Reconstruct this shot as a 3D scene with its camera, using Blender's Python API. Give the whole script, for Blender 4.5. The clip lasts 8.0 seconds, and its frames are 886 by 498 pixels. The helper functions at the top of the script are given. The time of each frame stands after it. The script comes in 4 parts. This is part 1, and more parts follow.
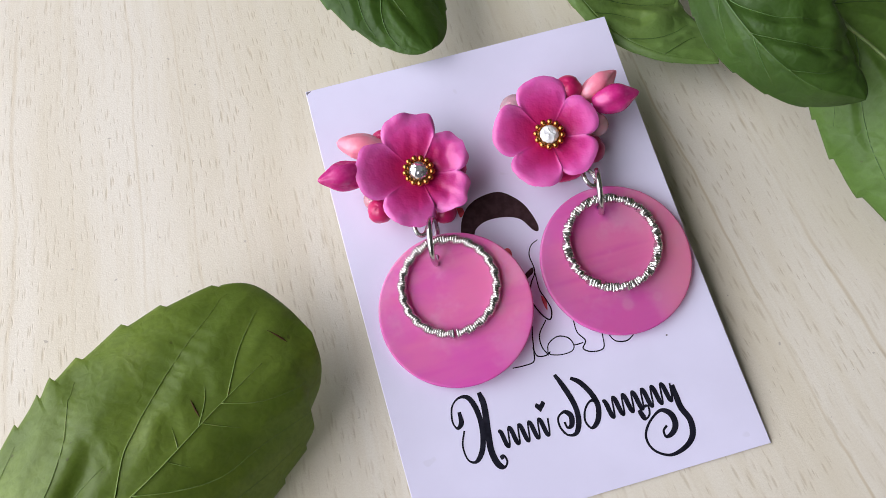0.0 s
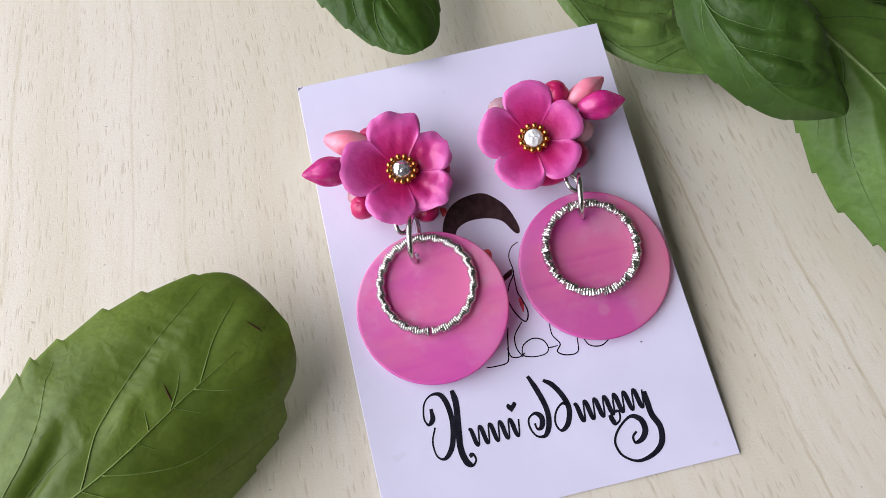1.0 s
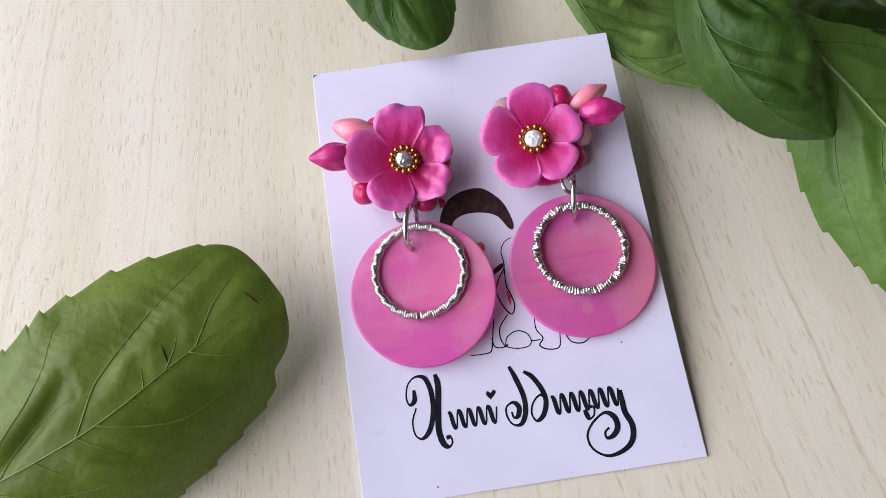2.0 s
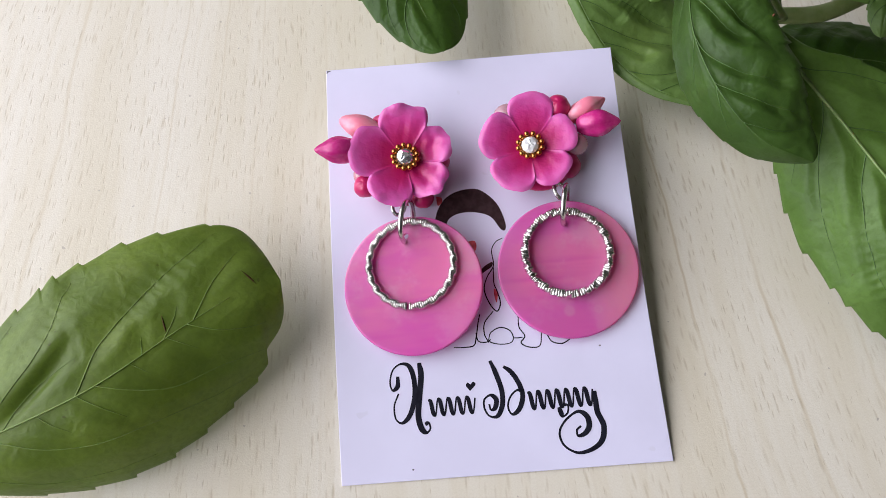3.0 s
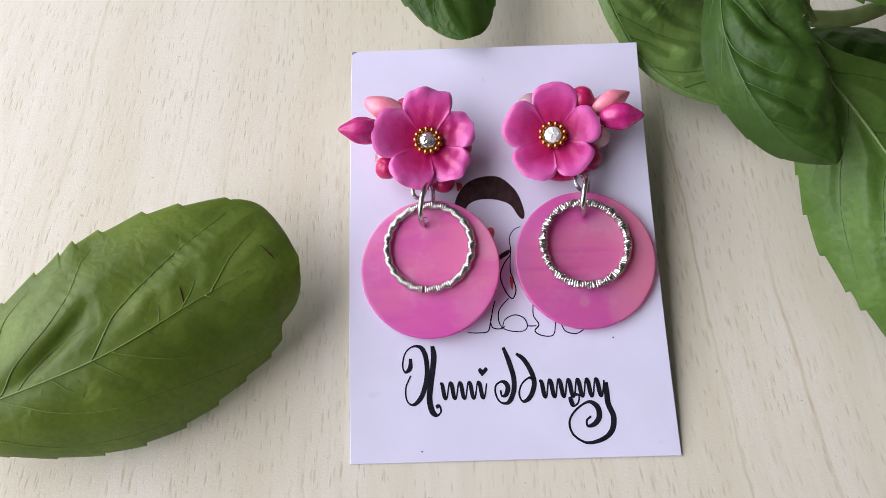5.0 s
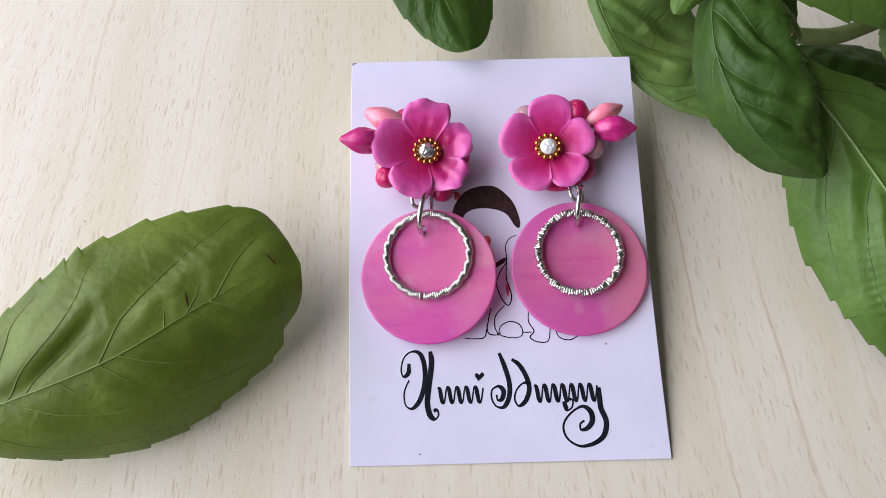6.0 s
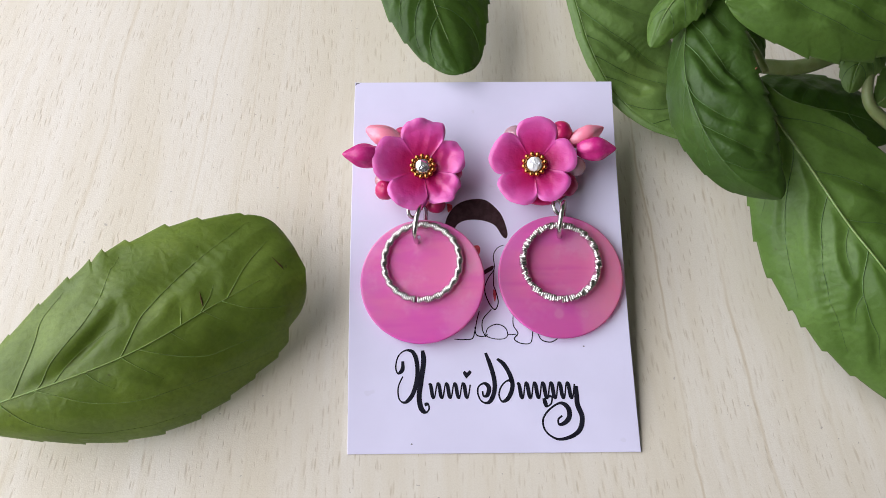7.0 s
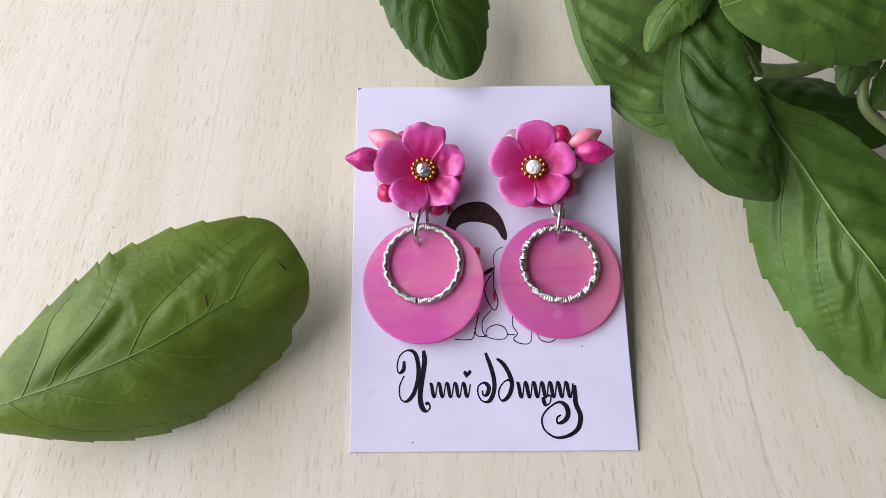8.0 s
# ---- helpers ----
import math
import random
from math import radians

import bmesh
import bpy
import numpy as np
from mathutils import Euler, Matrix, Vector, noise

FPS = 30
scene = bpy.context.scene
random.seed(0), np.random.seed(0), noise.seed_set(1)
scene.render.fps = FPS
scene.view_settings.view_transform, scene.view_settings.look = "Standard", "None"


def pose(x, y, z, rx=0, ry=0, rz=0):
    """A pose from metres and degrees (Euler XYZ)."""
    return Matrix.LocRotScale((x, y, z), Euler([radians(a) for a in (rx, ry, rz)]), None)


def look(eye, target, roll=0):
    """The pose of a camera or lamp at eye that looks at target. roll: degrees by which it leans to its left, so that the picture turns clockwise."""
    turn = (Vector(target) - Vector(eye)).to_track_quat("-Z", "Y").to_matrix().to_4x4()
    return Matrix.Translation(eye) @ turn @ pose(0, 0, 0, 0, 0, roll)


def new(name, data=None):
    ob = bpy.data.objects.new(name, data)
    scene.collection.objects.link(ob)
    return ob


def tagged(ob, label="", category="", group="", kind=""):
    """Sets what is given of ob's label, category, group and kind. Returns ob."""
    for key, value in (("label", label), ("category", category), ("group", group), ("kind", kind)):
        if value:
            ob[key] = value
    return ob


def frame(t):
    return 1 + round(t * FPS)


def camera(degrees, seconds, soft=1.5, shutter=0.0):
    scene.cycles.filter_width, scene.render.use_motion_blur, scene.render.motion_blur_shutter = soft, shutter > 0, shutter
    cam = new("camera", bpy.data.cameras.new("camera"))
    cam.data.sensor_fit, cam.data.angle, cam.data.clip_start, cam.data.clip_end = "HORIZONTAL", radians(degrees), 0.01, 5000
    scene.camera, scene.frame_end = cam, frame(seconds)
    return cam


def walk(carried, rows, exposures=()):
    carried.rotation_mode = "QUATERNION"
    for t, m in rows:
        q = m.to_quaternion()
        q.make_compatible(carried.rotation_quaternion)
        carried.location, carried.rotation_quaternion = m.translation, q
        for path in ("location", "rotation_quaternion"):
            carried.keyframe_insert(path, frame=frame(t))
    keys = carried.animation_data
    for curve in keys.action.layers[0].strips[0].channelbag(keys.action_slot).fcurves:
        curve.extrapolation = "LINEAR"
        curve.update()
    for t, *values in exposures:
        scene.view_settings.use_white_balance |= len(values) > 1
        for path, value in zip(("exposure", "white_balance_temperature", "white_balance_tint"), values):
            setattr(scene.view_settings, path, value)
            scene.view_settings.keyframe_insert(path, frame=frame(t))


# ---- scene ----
cam = camera(54.8, 8.0, soft=0.8)
# the card lies on the backs of the earrings, so its far edge stands up from the table; the path is given in its frame, in centimetres
TILTED = Matrix.Translation((0, -3.7, 0)) @ Matrix.Rotation(radians(7.8), 4, "X") @ Matrix.Translation((0, 3.7, -0.02))
PATH = [
    (0, (-2.27, -3.43, 12.778), (-2.107, -2.851, 10.87), 0.2),
    (0.5, (-1.948, -3.544, 12.835), (-1.811, -2.954, 10.928), -1.6),
    (1, (-1.678, -3.68, 12.9), (-1.562, -3.084, 10.994), -2.0),
    (1.5, (-1.407, -3.885, 13.035), (-1.32, -3.289, 11.128), -2.4),
    (2.8, (-0.803, -4.307, 13.915), (-0.802, -3.697, 12.011), -4.9),
    (3, (-0.655, -4.388, 13.959), (-0.667, -3.778, 12.055), -5.3),
    (3.5, (-0.641, -4.536, 14.077), (-0.666, -3.925, 12.172), -5.0),
    (4, (-0.744, -4.664, 14.128), (-0.775, -4.052, 12.224), -4.5),
    (4.5, (-0.835, -4.593, 13.922), (-0.858, -3.99, 12.015), -3.6),
    (6, (-1.187, -4.622, 14.314), (-1.164, -4.011, 12.409), 1.0),
    (6.5, (-1.143, -4.74, 14.898), (-1.105, -4.13, 12.993), 3.0),
    (7, (-1.151, -4.892, 15.623), (-1.118, -4.281, 13.719), 2.9),
    (7.5, (-1.089, -4.952, 15.95), (-1.07, -4.34, 14.046), 1.6),
    (8, (-1.003, -4.985, 15.89), (-0.99, -4.369, 13.987), 1.0),
]
walk(cam, [(t, Matrix.Translation(TILTED.translation / 100) @ TILTED.to_3x3().to_4x4() @ look(Vector(eye) / 100, Vector(target) / 100, roll)) for t, eye, target, roll in PATH])

# ---- world and light ----
world = bpy.data.worlds.new("world")
scene.world = world
world.use_nodes = True
sky = world.node_tree.nodes.new("ShaderNodeTexSky")
sky.sky_type, sky.sun_disc, sky.sun_elevation, sky.sun_rotation = "NISHITA", False, radians(40), radians(120)
world.node_tree.links.new(sky.outputs["Color"], world.node_tree.nodes["Background"].inputs["Color"])
world.node_tree.nodes["Background"].inputs["Strength"].default_value = 0.12
WINDOW_Y, WINDOW_Z, WINDOW_W, WINDOW_H = 0.02, 0.43, 1.5, 0.96
lamp = bpy.data.lights.new("window_daylight", "AREA")
lamp.shape, lamp.size, lamp.size_y, lamp.energy, lamp.color = "RECTANGLE", WINDOW_W - 0.1, WINDOW_H - 0.1, 16.8, (0.985, 0.965, 1.046)
lamp_ob = new("window_daylight", lamp)
lamp_ob.matrix_world = look((-0.66, WINDOW_Y, WINDOW_Z), (0.0, 0.0, 0.0))
scene.view_settings.exposure = 0.0


# ---- materials ----
def material(name, color, rough=0.5, metal=0.0, spec=0.5):
    m = bpy.data.materials.new(name)
    m.use_nodes = True
    b = m.node_tree.nodes["Principled BSDF"]
    b.inputs["Base Color"].default_value = (*color, 1)
    b.inputs["Roughness"].default_value, b.inputs["Metallic"].default_value = rough, metal
    b.inputs["Specular IOR Level"].default_value = spec
    return m


def add(m, kind, **values):
    n = m.node_tree.nodes.new(kind)
    for key, value in values.items():
        n.inputs[key.replace("_", " ")].default_value = value
    return n


def link(m, a, b):
    m.node_tree.links.new(a, b)


def calc(m, op, a, b=None, c=None):
    n = m.node_tree.nodes.new("ShaderNodeMath")
    n.operation = op
    for i, value in enumerate((a, b, c)):
        if value is None:
            continue
        if isinstance(value, (int, float)):
            n.inputs[i].default_value = value
        else:
            link(m, value, n.inputs[i])
    return n.outputs[0]


def mixed(m, factor, a, b, blend="MIX"):
    n = m.node_tree.nodes.new("ShaderNodeMix")
    n.data_type, n.blend_type = "RGBA", blend
    for i, value in ((0, factor), (6, a), (7, b)):
        if isinstance(value, (int, float)):
            n.inputs[i].default_value = value
        elif isinstance(value, tuple):
            n.inputs[i].default_value = (*value, 1)
        else:
            link(m, value, n.inputs[i])
    return n.outputs[2]


def noise_at(m, vector, scale, detail=3.0, rough=0.5):
    n = add(m, "ShaderNodeTexNoise", Scale=scale, Detail=detail, Roughness=rough)
    if vector is not None:
        link(m, vector, n.inputs["Vector"])
    return n.outputs["Fac"]


def ramp(m, value, lo, hi):
    n = add(m, "ShaderNodeMapRange")
    n.interpolation_type = "SMOOTHSTEP"
    n.inputs["From Min"].default_value, n.inputs["From Max"].default_value = lo, hi
    link(m, value, n.inputs["Value"])
    return n.outputs["Result"]


def bump(m, height, strength, distance):
    n = add(m, "ShaderNodeBump", Strength=strength, Distance=distance)
    link(m, height, n.inputs["Height"])
    link(m, n.outputs["Normal"], m.node_tree.nodes["Principled BSDF"].inputs["Normal"])


def set_color(m, socket, name="Base Color"):
    link(m, socket, m.node_tree.nodes["Principled BSDF"].inputs[name])


def object_cm(m, scale=(100, 100, 100)):
    """Object coordinates in centimetres."""
    t = m.node_tree.nodes.new("ShaderNodeTexCoord")
    n = m.node_tree.nodes.new("ShaderNodeVectorMath")
    n.operation = "MULTIPLY"
    n.inputs[1].default_value = scale
    link(m, t.outputs["Object"], n.inputs[0])
    return n.outputs[0]


def vector_of(m, x, y, z):
    n = m.node_tree.nodes.new("ShaderNodeCombineXYZ")
    for i, value in enumerate((x, y, z)):
        if isinstance(value, (int, float)):
            n.inputs[i].default_value = value
        else:
            link(m, value, n.inputs[i])
    return n.outputs[0]


def wood_material():
    m = material("pale_wood_laminate", (0.7, 0.62, 0.5), 0.42, 0.0, 0.4)
    p = object_cm(m)
    s = m.node_tree.nodes.new("ShaderNodeSeparateXYZ")
    link(m, p, s.inputs[0])
    x, y = calc(m, "ADD", s.outputs[0], 10.0), calc(m, "ADD", s.outputs[1], 5.0)
    # the grain fans together towards the far side
    fan = calc(m, "MAXIMUM", calc(m, "MINIMUM", y, 14.0), -14.0)
    gx = calc(m, "ADD", calc(m, "MULTIPLY", x, calc(m, "MULTIPLY_ADD", fan, 0.0125, 1.0)), calc(m, "MULTIPLY", y, 0.02))
    wander = noise_at(m, vector_of(m, calc(m, "MULTIPLY", gx, 0.3), calc(m, "MULTIPLY", y, 0.35), 0.0), 1.0, 3.0)
    gx = calc(m, "MULTIPLY_ADD", calc(m, "SUBTRACT", wander, 0.5), 0.35, gx)
    broad = noise_at(m, vector_of(m, calc(m, "MULTIPLY", gx, 0.6), calc(m, "MULTIPLY", y, 0.05), 3.0), 1.0, 4.0, 0.6)
    fine = noise_at(m, vector_of(m, calc(m, "MULTIPLY", gx, 6.0), calc(m, "MULTIPLY", y, 0.35), 7.0), 1.0, 4.0, 0.6)
    c = mixed(m, ramp(m, broad, 0.35, 0.65), (0.7, 0.645, 0.51), (0.765, 0.725, 0.62))
    c = mixed(m, calc(m, "MULTIPLY", ramp(m, fine, 0.42, 0.68), 0.36), c, (0.66, 0.595, 0.45))
    # long growth lines, stronger and weaker along their way
    faded = ramp(m, noise_at(m, vector_of(m, calc(m, "MULTIPLY", gx, 0.7), calc(m, "MULTIPLY", y, 0.4), 21.0), 1.0, 2.0), 0.3, 0.62)
    line = 0.0
    for at, wide, depth in GROWTH_LINES:
        away = calc(m, "ABSOLUTE", calc(m, "SUBTRACT", gx, at))
        line = calc(m, "MAXIMUM", line, calc(m, "MULTIPLY", calc(m, "SUBTRACT", 1.0, ramp(m, away, 0.005, wide)), depth))
    c = mixed(m, calc(m, "MULTIPLY", calc(m, "MULTIPLY_ADD", faded, 0.7, 0.3), line), c, (0.5, 0.4, 0.23))
    # short open pores along the grain
    pore = None
    for sx, sy, z, size in ((6.6, 0.95, 5.0, 0.2), (8.2, 1.4, 9.0, 0.2), (7.4, 1.1, 2.0, 0.19)):
        cells = m.node_tree.nodes.new("ShaderNodeTexVoronoi")
        link(m, vector_of(m, calc(m, "MULTIPLY_ADD", gx, sx, z * 7.3), calc(m, "MULTIPLY_ADD", y, sy, z * 3.1), 0.0), cells.inputs["Vector"])
        cells.voronoi_dimensions = "2D"
        cells.inputs["Scale"].default_value = 1.0
        hue = m.node_tree.nodes.new("ShaderNodeSeparateColor")
        link(m, cells.outputs["Color"], hue.inputs[0])
        reach = calc(m, "MULTIPLY", hue.outputs[0], size)
        one = calc(m, "SUBTRACT", 1.0, ramp(m, calc(m, "DIVIDE", cells.outputs["Distance"], calc(m, "ADD", reach, 0.04)), 0.15, 1.05))
        one = calc(m, "MULTIPLY", one, calc(m, "MULTIPLY_ADD", hue.outputs[1], 0.7, 0.3))
        pore = one if pore is None else calc(m, "MAXIMUM", pore, one)
    crowd = ramp(m, noise_at(m, vector_of(m, calc(m, "MULTIPLY", gx, 0.45), calc(m, "MULTIPLY", y, 0.2), 31.0), 1.0, 3.0), 0.36, 0.62)
    pore = calc(m, "MULTIPLY", pore, calc(m, "MULTIPLY_ADD", crowd, 0.6, 0.4))
    grit = noise_at(m, p, 30.0, 4.0, 0.7)
    c = mixed(m, calc(m, "MULTIPLY", ramp(m, grit, 0.38, 0.7), 0.27), c, (0.61, 0.55, 0.43))
    c = mixed(m, calc(m, "MULTIPLY", pore, 0.6), c, (0.43, 0.35, 0.215))
    speck = ramp(m, noise_at(m, p, 9.0, 1.0), 0.785, 0.81)
    c = mixed(m, calc(m, "MULTIPLY", speck, 0.5), c, (0.3, 0.26, 0.22))
    set_color(m, c)
    rough = calc(m, "MULTIPLY_ADD", noise_at(m, p, 25.0, 2.0), 0.2, 0.36)
    set_color(m, rough, "Roughness")
    grain = calc(m, "SUBTRACT", calc(m, "MULTIPLY", grit, 0.35), calc(m, "MULTIPLY", pore, 0.3))
    bump(m, grain, 0.3, 0.00025)
    return m


def leaf_material(name, dark, light, vein_color=(0.2, 0.3, 0.09), crinkle=0.25, gloss=0.36, yellow=(0.2, 0.26, 0.03), spec=0.42):
    m = material(name, light, gloss, 0.0, spec)
    uv = m.node_tree.nodes.new("ShaderNodeTexCoord")
    s = m.node_tree.nodes.new("ShaderNodeSeparateXYZ")
    link(m, uv.outputs["UV"], s.inputs[0])
    v = calc(m, "ABSOLUTE", calc(m, "MULTIPLY_ADD", s.outputs[1], 2.0, -1.0))
    p = object_cm(m)
    # a fine net of veins, drawn out of line by noise, at two sizes
    warp = m.node_tree.nodes.new("ShaderNodeVectorMath")
    warp.operation = "MULTIPLY_ADD"
    wn = add(m, "ShaderNodeTexNoise", Scale=2.5, Detail=2.0)
    link(m, p, wn.inputs["Vector"])
    link(m, wn.outputs["Color"], warp.inputs[0])
    warp.inputs[1].default_value = (0.6, 0.6, 0.6)
    link(m, p, warp.inputs[2])
    nets = []
    for size in (2.6, 8.0):
        net = m.node_tree.nodes.new("ShaderNodeTexVoronoi")
        net.feature = "DISTANCE_TO_EDGE"
        net.inputs["Scale"].default_value = size
        link(m, warp.outputs[0], net.inputs["Vector"])
        nets.append(net.outputs["Distance"])
    small = calc(m, "SUBTRACT", 1.0, ramp(m, nets[0], 0.0, 0.045))
    tiny = calc(m, "SUBTRACT", 1.0, ramp(m, nets[1], 0.0, 0.12))
    patch = noise_at(m, p, 0.8, 4.0, 0.6)
    mottle = noise_at(m, p, 11.0, 4.0, 0.65)
    grainy = noise_at(m, p, 45.0, 3.0, 0.6)
    c = mixed(m, ramp(m, patch, 0.32, 0.68), dark, light)
    c = mixed(m, calc(m, "MULTIPLY", ramp(m, noise_at(m, p, 0.55, 3.0), 0.5, 0.75), 0.3), c, yellow)
    c = mixed(m, calc(m, "MULTIPLY", ramp(m, mottle, 0.4, 0.7), 0.42), c, tuple(k * 0.7 for k in dark))
    c = mixed(m, calc(m, "MULTIPLY", ramp(m, grainy, 0.5, 0.8), 0.2), c, tuple(k * 1.25 for k in light))
    c = mixed(m, calc(m, "MULTIPLY", small, calc(m, "MULTIPLY", patch, 0.22)), c, vein_color)
    c = mixed(m, calc(m, "MULTIPLY", tiny, 0.07), c, vein_color)
    c = mixed(m, calc(m, "MULTIPLY", ramp(m, v, 0.965, 1.0), 0.35), c, vein_color)
    spots = ramp(m, noise_at(m, p, 7.0, 1.0), 0.78, 0.8)
    c = mixed(m, calc(m, "MULTIPLY", spots, 0.6), c, (0.07, 0.05, 0.02))
    set_color(m, c)
    set_color(m, calc(m, "MULTIPLY_ADD", mottle, 0.3, gloss - 0.08), "Roughness")
    h = calc(m, "MULTIPLY", noise_at(m, p, 3.0, 3.0, 0.55), 0.6)
    h = calc(m, "MULTIPLY_ADD", ramp(m, nets[0], 0.0, 0.32), 0.3, h)
    h = calc(m, "MULTIPLY_ADD", ramp(m, nets[1], 0.0, 0.4), 0.07, h)
    bump(m, calc(m, "MULTIPLY_ADD", mottle, 0.08, h), crinkle, 0.0009)
    # thin blades let some light through
    shine = m.node_tree.nodes["Principled BSDF"]
    through_light = add(m, "ShaderNodeBsdfTranslucent")
    link(m, mixed(m, 0.65, c, (0.42, 0.62, 0.12)), through_light.inputs["Color"])
    blend = add(m, "ShaderNodeMixShader", Fac=0.34)
    link(m, shine.outputs[0], blend.inputs[1])
    link(m, through_light.outputs[0], blend.inputs[2])
    link(m, blend.outputs[0], m.node_tree.nodes["Material Output"].inputs["Surface"])
    return m


def petal_material(name, inner, outer, edge):
    m = material(name, outer, 0.45, 0.0, 0.5)
    b = m.node_tree.nodes["Principled BSDF"]
    uv = m.node_tree.nodes.new("ShaderNodeTexCoord")
    s = m.node_tree.nodes.new("ShaderNodeSeparateXYZ")
    link(m, uv.outputs["UV"], s.inputs[0])
    p = object_cm(m)
    n = noise_at(m, p, 3.0, 4.0, 0.6)
    u = calc(m, "ADD", s.outputs[0], calc(m, "MULTIPLY_ADD", n, 0.4, -0.2))
    c = mixed(m, ramp(m, u, 0.22, 0.9), inner, outer)
    c = mixed(m, ramp(m, u, 0.6, 1.1), c, edge)
    set_color(m, c)
    set_color(m, calc(m, "MULTIPLY_ADD", n, 0.3, 0.19), "Roughness")
    b.inputs["Subsurface Weight"].default_value = 0.6
    b.inputs["Subsurface Radius"].default_value = (0.002, 0.0007, 0.0013)
    bump(m, noise_at(m, p, 4.0, 3.0, 0.6), 0.3, 0.0006)
    return m


def clay_material(name, color, tip, rough=0.34):
    m = material(name, color, rough)
    p = object_cm(m)
    n = noise_at(m, p, 3.5, 3.0, 0.6)
    set_color(m, mixed(m, ramp(m, n, 0.35, 0.7), color, tip))
    b = m.node_tree.nodes["Principled BSDF"]
    b.inputs["Subsurface Weight"].default_value = 0.2
    b.inputs["Subsurface Radius"].default_value = (0.0012, 0.0005, 0.0006)
    bump(m, noise_at(m, p, 9.0, 2.0), 0.2, 0.0004)
    return m


def disc_material(name, spots, shift, peach, mauve):
    m = material(name, (0.75, 0.12, 0.42), 0.3)
    q = object_cm(m)
    moved = m.node_tree.nodes.new("ShaderNodeVectorMath")
    link(m, q, moved.inputs[0])
    moved.inputs[1].default_value = (shift, shift * 0.7, 0)
    stretch = m.node_tree.nodes.new("ShaderNodeVectorMath")
    stretch.operation = "MULTIPLY"
    link(m, moved.outputs[0], stretch.inputs[0])
    stretch.inputs[1].default_value = (0.45, 1.5, 1)
    cloud = noise_at(m, stretch.outputs[0], 1.0, 4.0, 0.55)
    thin = m.node_tree.nodes.new("ShaderNodeVectorMath")
    thin.operation = "MULTIPLY"
    link(m, moved.outputs[0], thin.inputs[0])
    thin.inputs[1].default_value = (0.16, 2.2, 1)
    band = noise_at(m, thin.outputs[0], 1.0, 3.0, 0.6)
    pale = noise_at(m, moved.outputs[0], 1.2, 4.0, 0.6)
    c = mixed(m, ramp(m, cloud, 0.4, 0.58), (0.82, 0.175, 0.53), (0.86, 0.24, 0.5))
    c = mixed(m, calc(m, "MULTIPLY", ramp(m, band, 0.5, 0.66), 0.6), c, (0.73, 0.1, 0.47))
    c = mixed(m, calc(m, "MULTIPLY", ramp(m, pale, 0.46, 0.64), 0.75), c, (0.88, 0.4, 0.62))
    low = m.node_tree.nodes.new("ShaderNodeSeparateXYZ")
    link(m, q, low.inputs[0])
    wavy = calc(m, "MULTIPLY_ADD", cloud, 0.9, low.outputs[1])
    c = mixed(m, calc(m, "MULTIPLY", calc(m, "SUBTRACT", 1.0, ramp(m, wavy, -0.4, 0.4)), 0.5), c, (0.77, 0.11, 0.57))
    c = mixed(m, calc(m, "MULTIPLY", ramp(m, calc(m, "MULTIPLY_ADD", pale, 0.6, low.outputs[0]), 0.5, 1.3), peach), c, (0.88, 0.33, 0.5))
    c = mixed(m, calc(m, "MULTIPLY", calc(m, "SUBTRACT", 1.0, ramp(m, calc(m, "MULTIPLY_ADD", cloud, 0.6, low.outputs[0]), -0.95, -0.2)), mauve), c, (0.82, 0.27, 0.64))
    # pale round spots with soft edges
    for x, y, r, depth in spots:
        away = m.node_tree.nodes.new("ShaderNodeVectorMath")
        away.operation = "DISTANCE"
        link(m, vector_of(m, low.outputs[0], low.outputs[1], 0.0), away.inputs[0])
        away.inputs[1].default_value = (x, y, 0)
        c = mixed(m, calc(m, "MULTIPLY", calc(m, "SUBTRACT", 1.0, ramp(m, away.outputs["Value"], r * 0.5, r * 1.1)), depth), c, (0.84, 0.42, 0.6))
    set_color(m, c)
    b = m.node_tree.nodes["Principled BSDF"]
    b.inputs["Subsurface Weight"].default_value = 0.6
    b.inputs["Subsurface Radius"].default_value = (0.004, 0.0015, 0.003)
    set_color(m, calc(m, "MULTIPLY_ADD", noise_at(m, q, 6.0, 3.0), 0.2, 0.22), "Roughness")
    bump(m, noise_at(m, q, 4.0, 2.0), 0.1, 0.0004)
    # milky plastic: light and what lies close beneath show through a little
    clear = add(m, "ShaderNodeBsdfTransparent")
    link(m, mixed(m, 0.5, c, (0.95, 0.5, 0.75)), clear.inputs["Color"])
    milk = add(m, "ShaderNodeBsdfTranslucent")
    link(m, c, milk.inputs["Color"])
    one = add(m, "ShaderNodeMixShader", Fac=0.04)
    link(m, b.outputs[0], one.inputs[1])
    link(m, milk.outputs[0], one.inputs[2])
    two = add(m, "ShaderNodeMixShader", Fac=0.32)
    link(m, one.outputs[0], two.inputs[1])
    link(m, clear.outputs[0], two.inputs[2])
    link(m, two.outputs[0], m.node_tree.nodes["Material Output"].inputs["Surface"])
    return m


def card_material():
    m = material("white_card_stock", (0.8, 0.78, 0.88), 0.45)
    p = object_cm(m)
    c = mixed(m, ramp(m, noise_at(m, p, 0.7, 4.0), 0.35, 0.7), (0.73, 0.71, 0.88), (0.77, 0.75, 0.93))
    scuff = ramp(m, noise_at(m, p, 3.2, 1.0), 0.74, 0.78)
    c = mixed(m, calc(m, "MULTIPLY", scuff, 0.2), c, (0.55, 0.53, 0.6))
    set_color(m, c)
    bump(m, noise_at(m, p, 60.0, 3.0), 0.12, 0.0001)
    return m


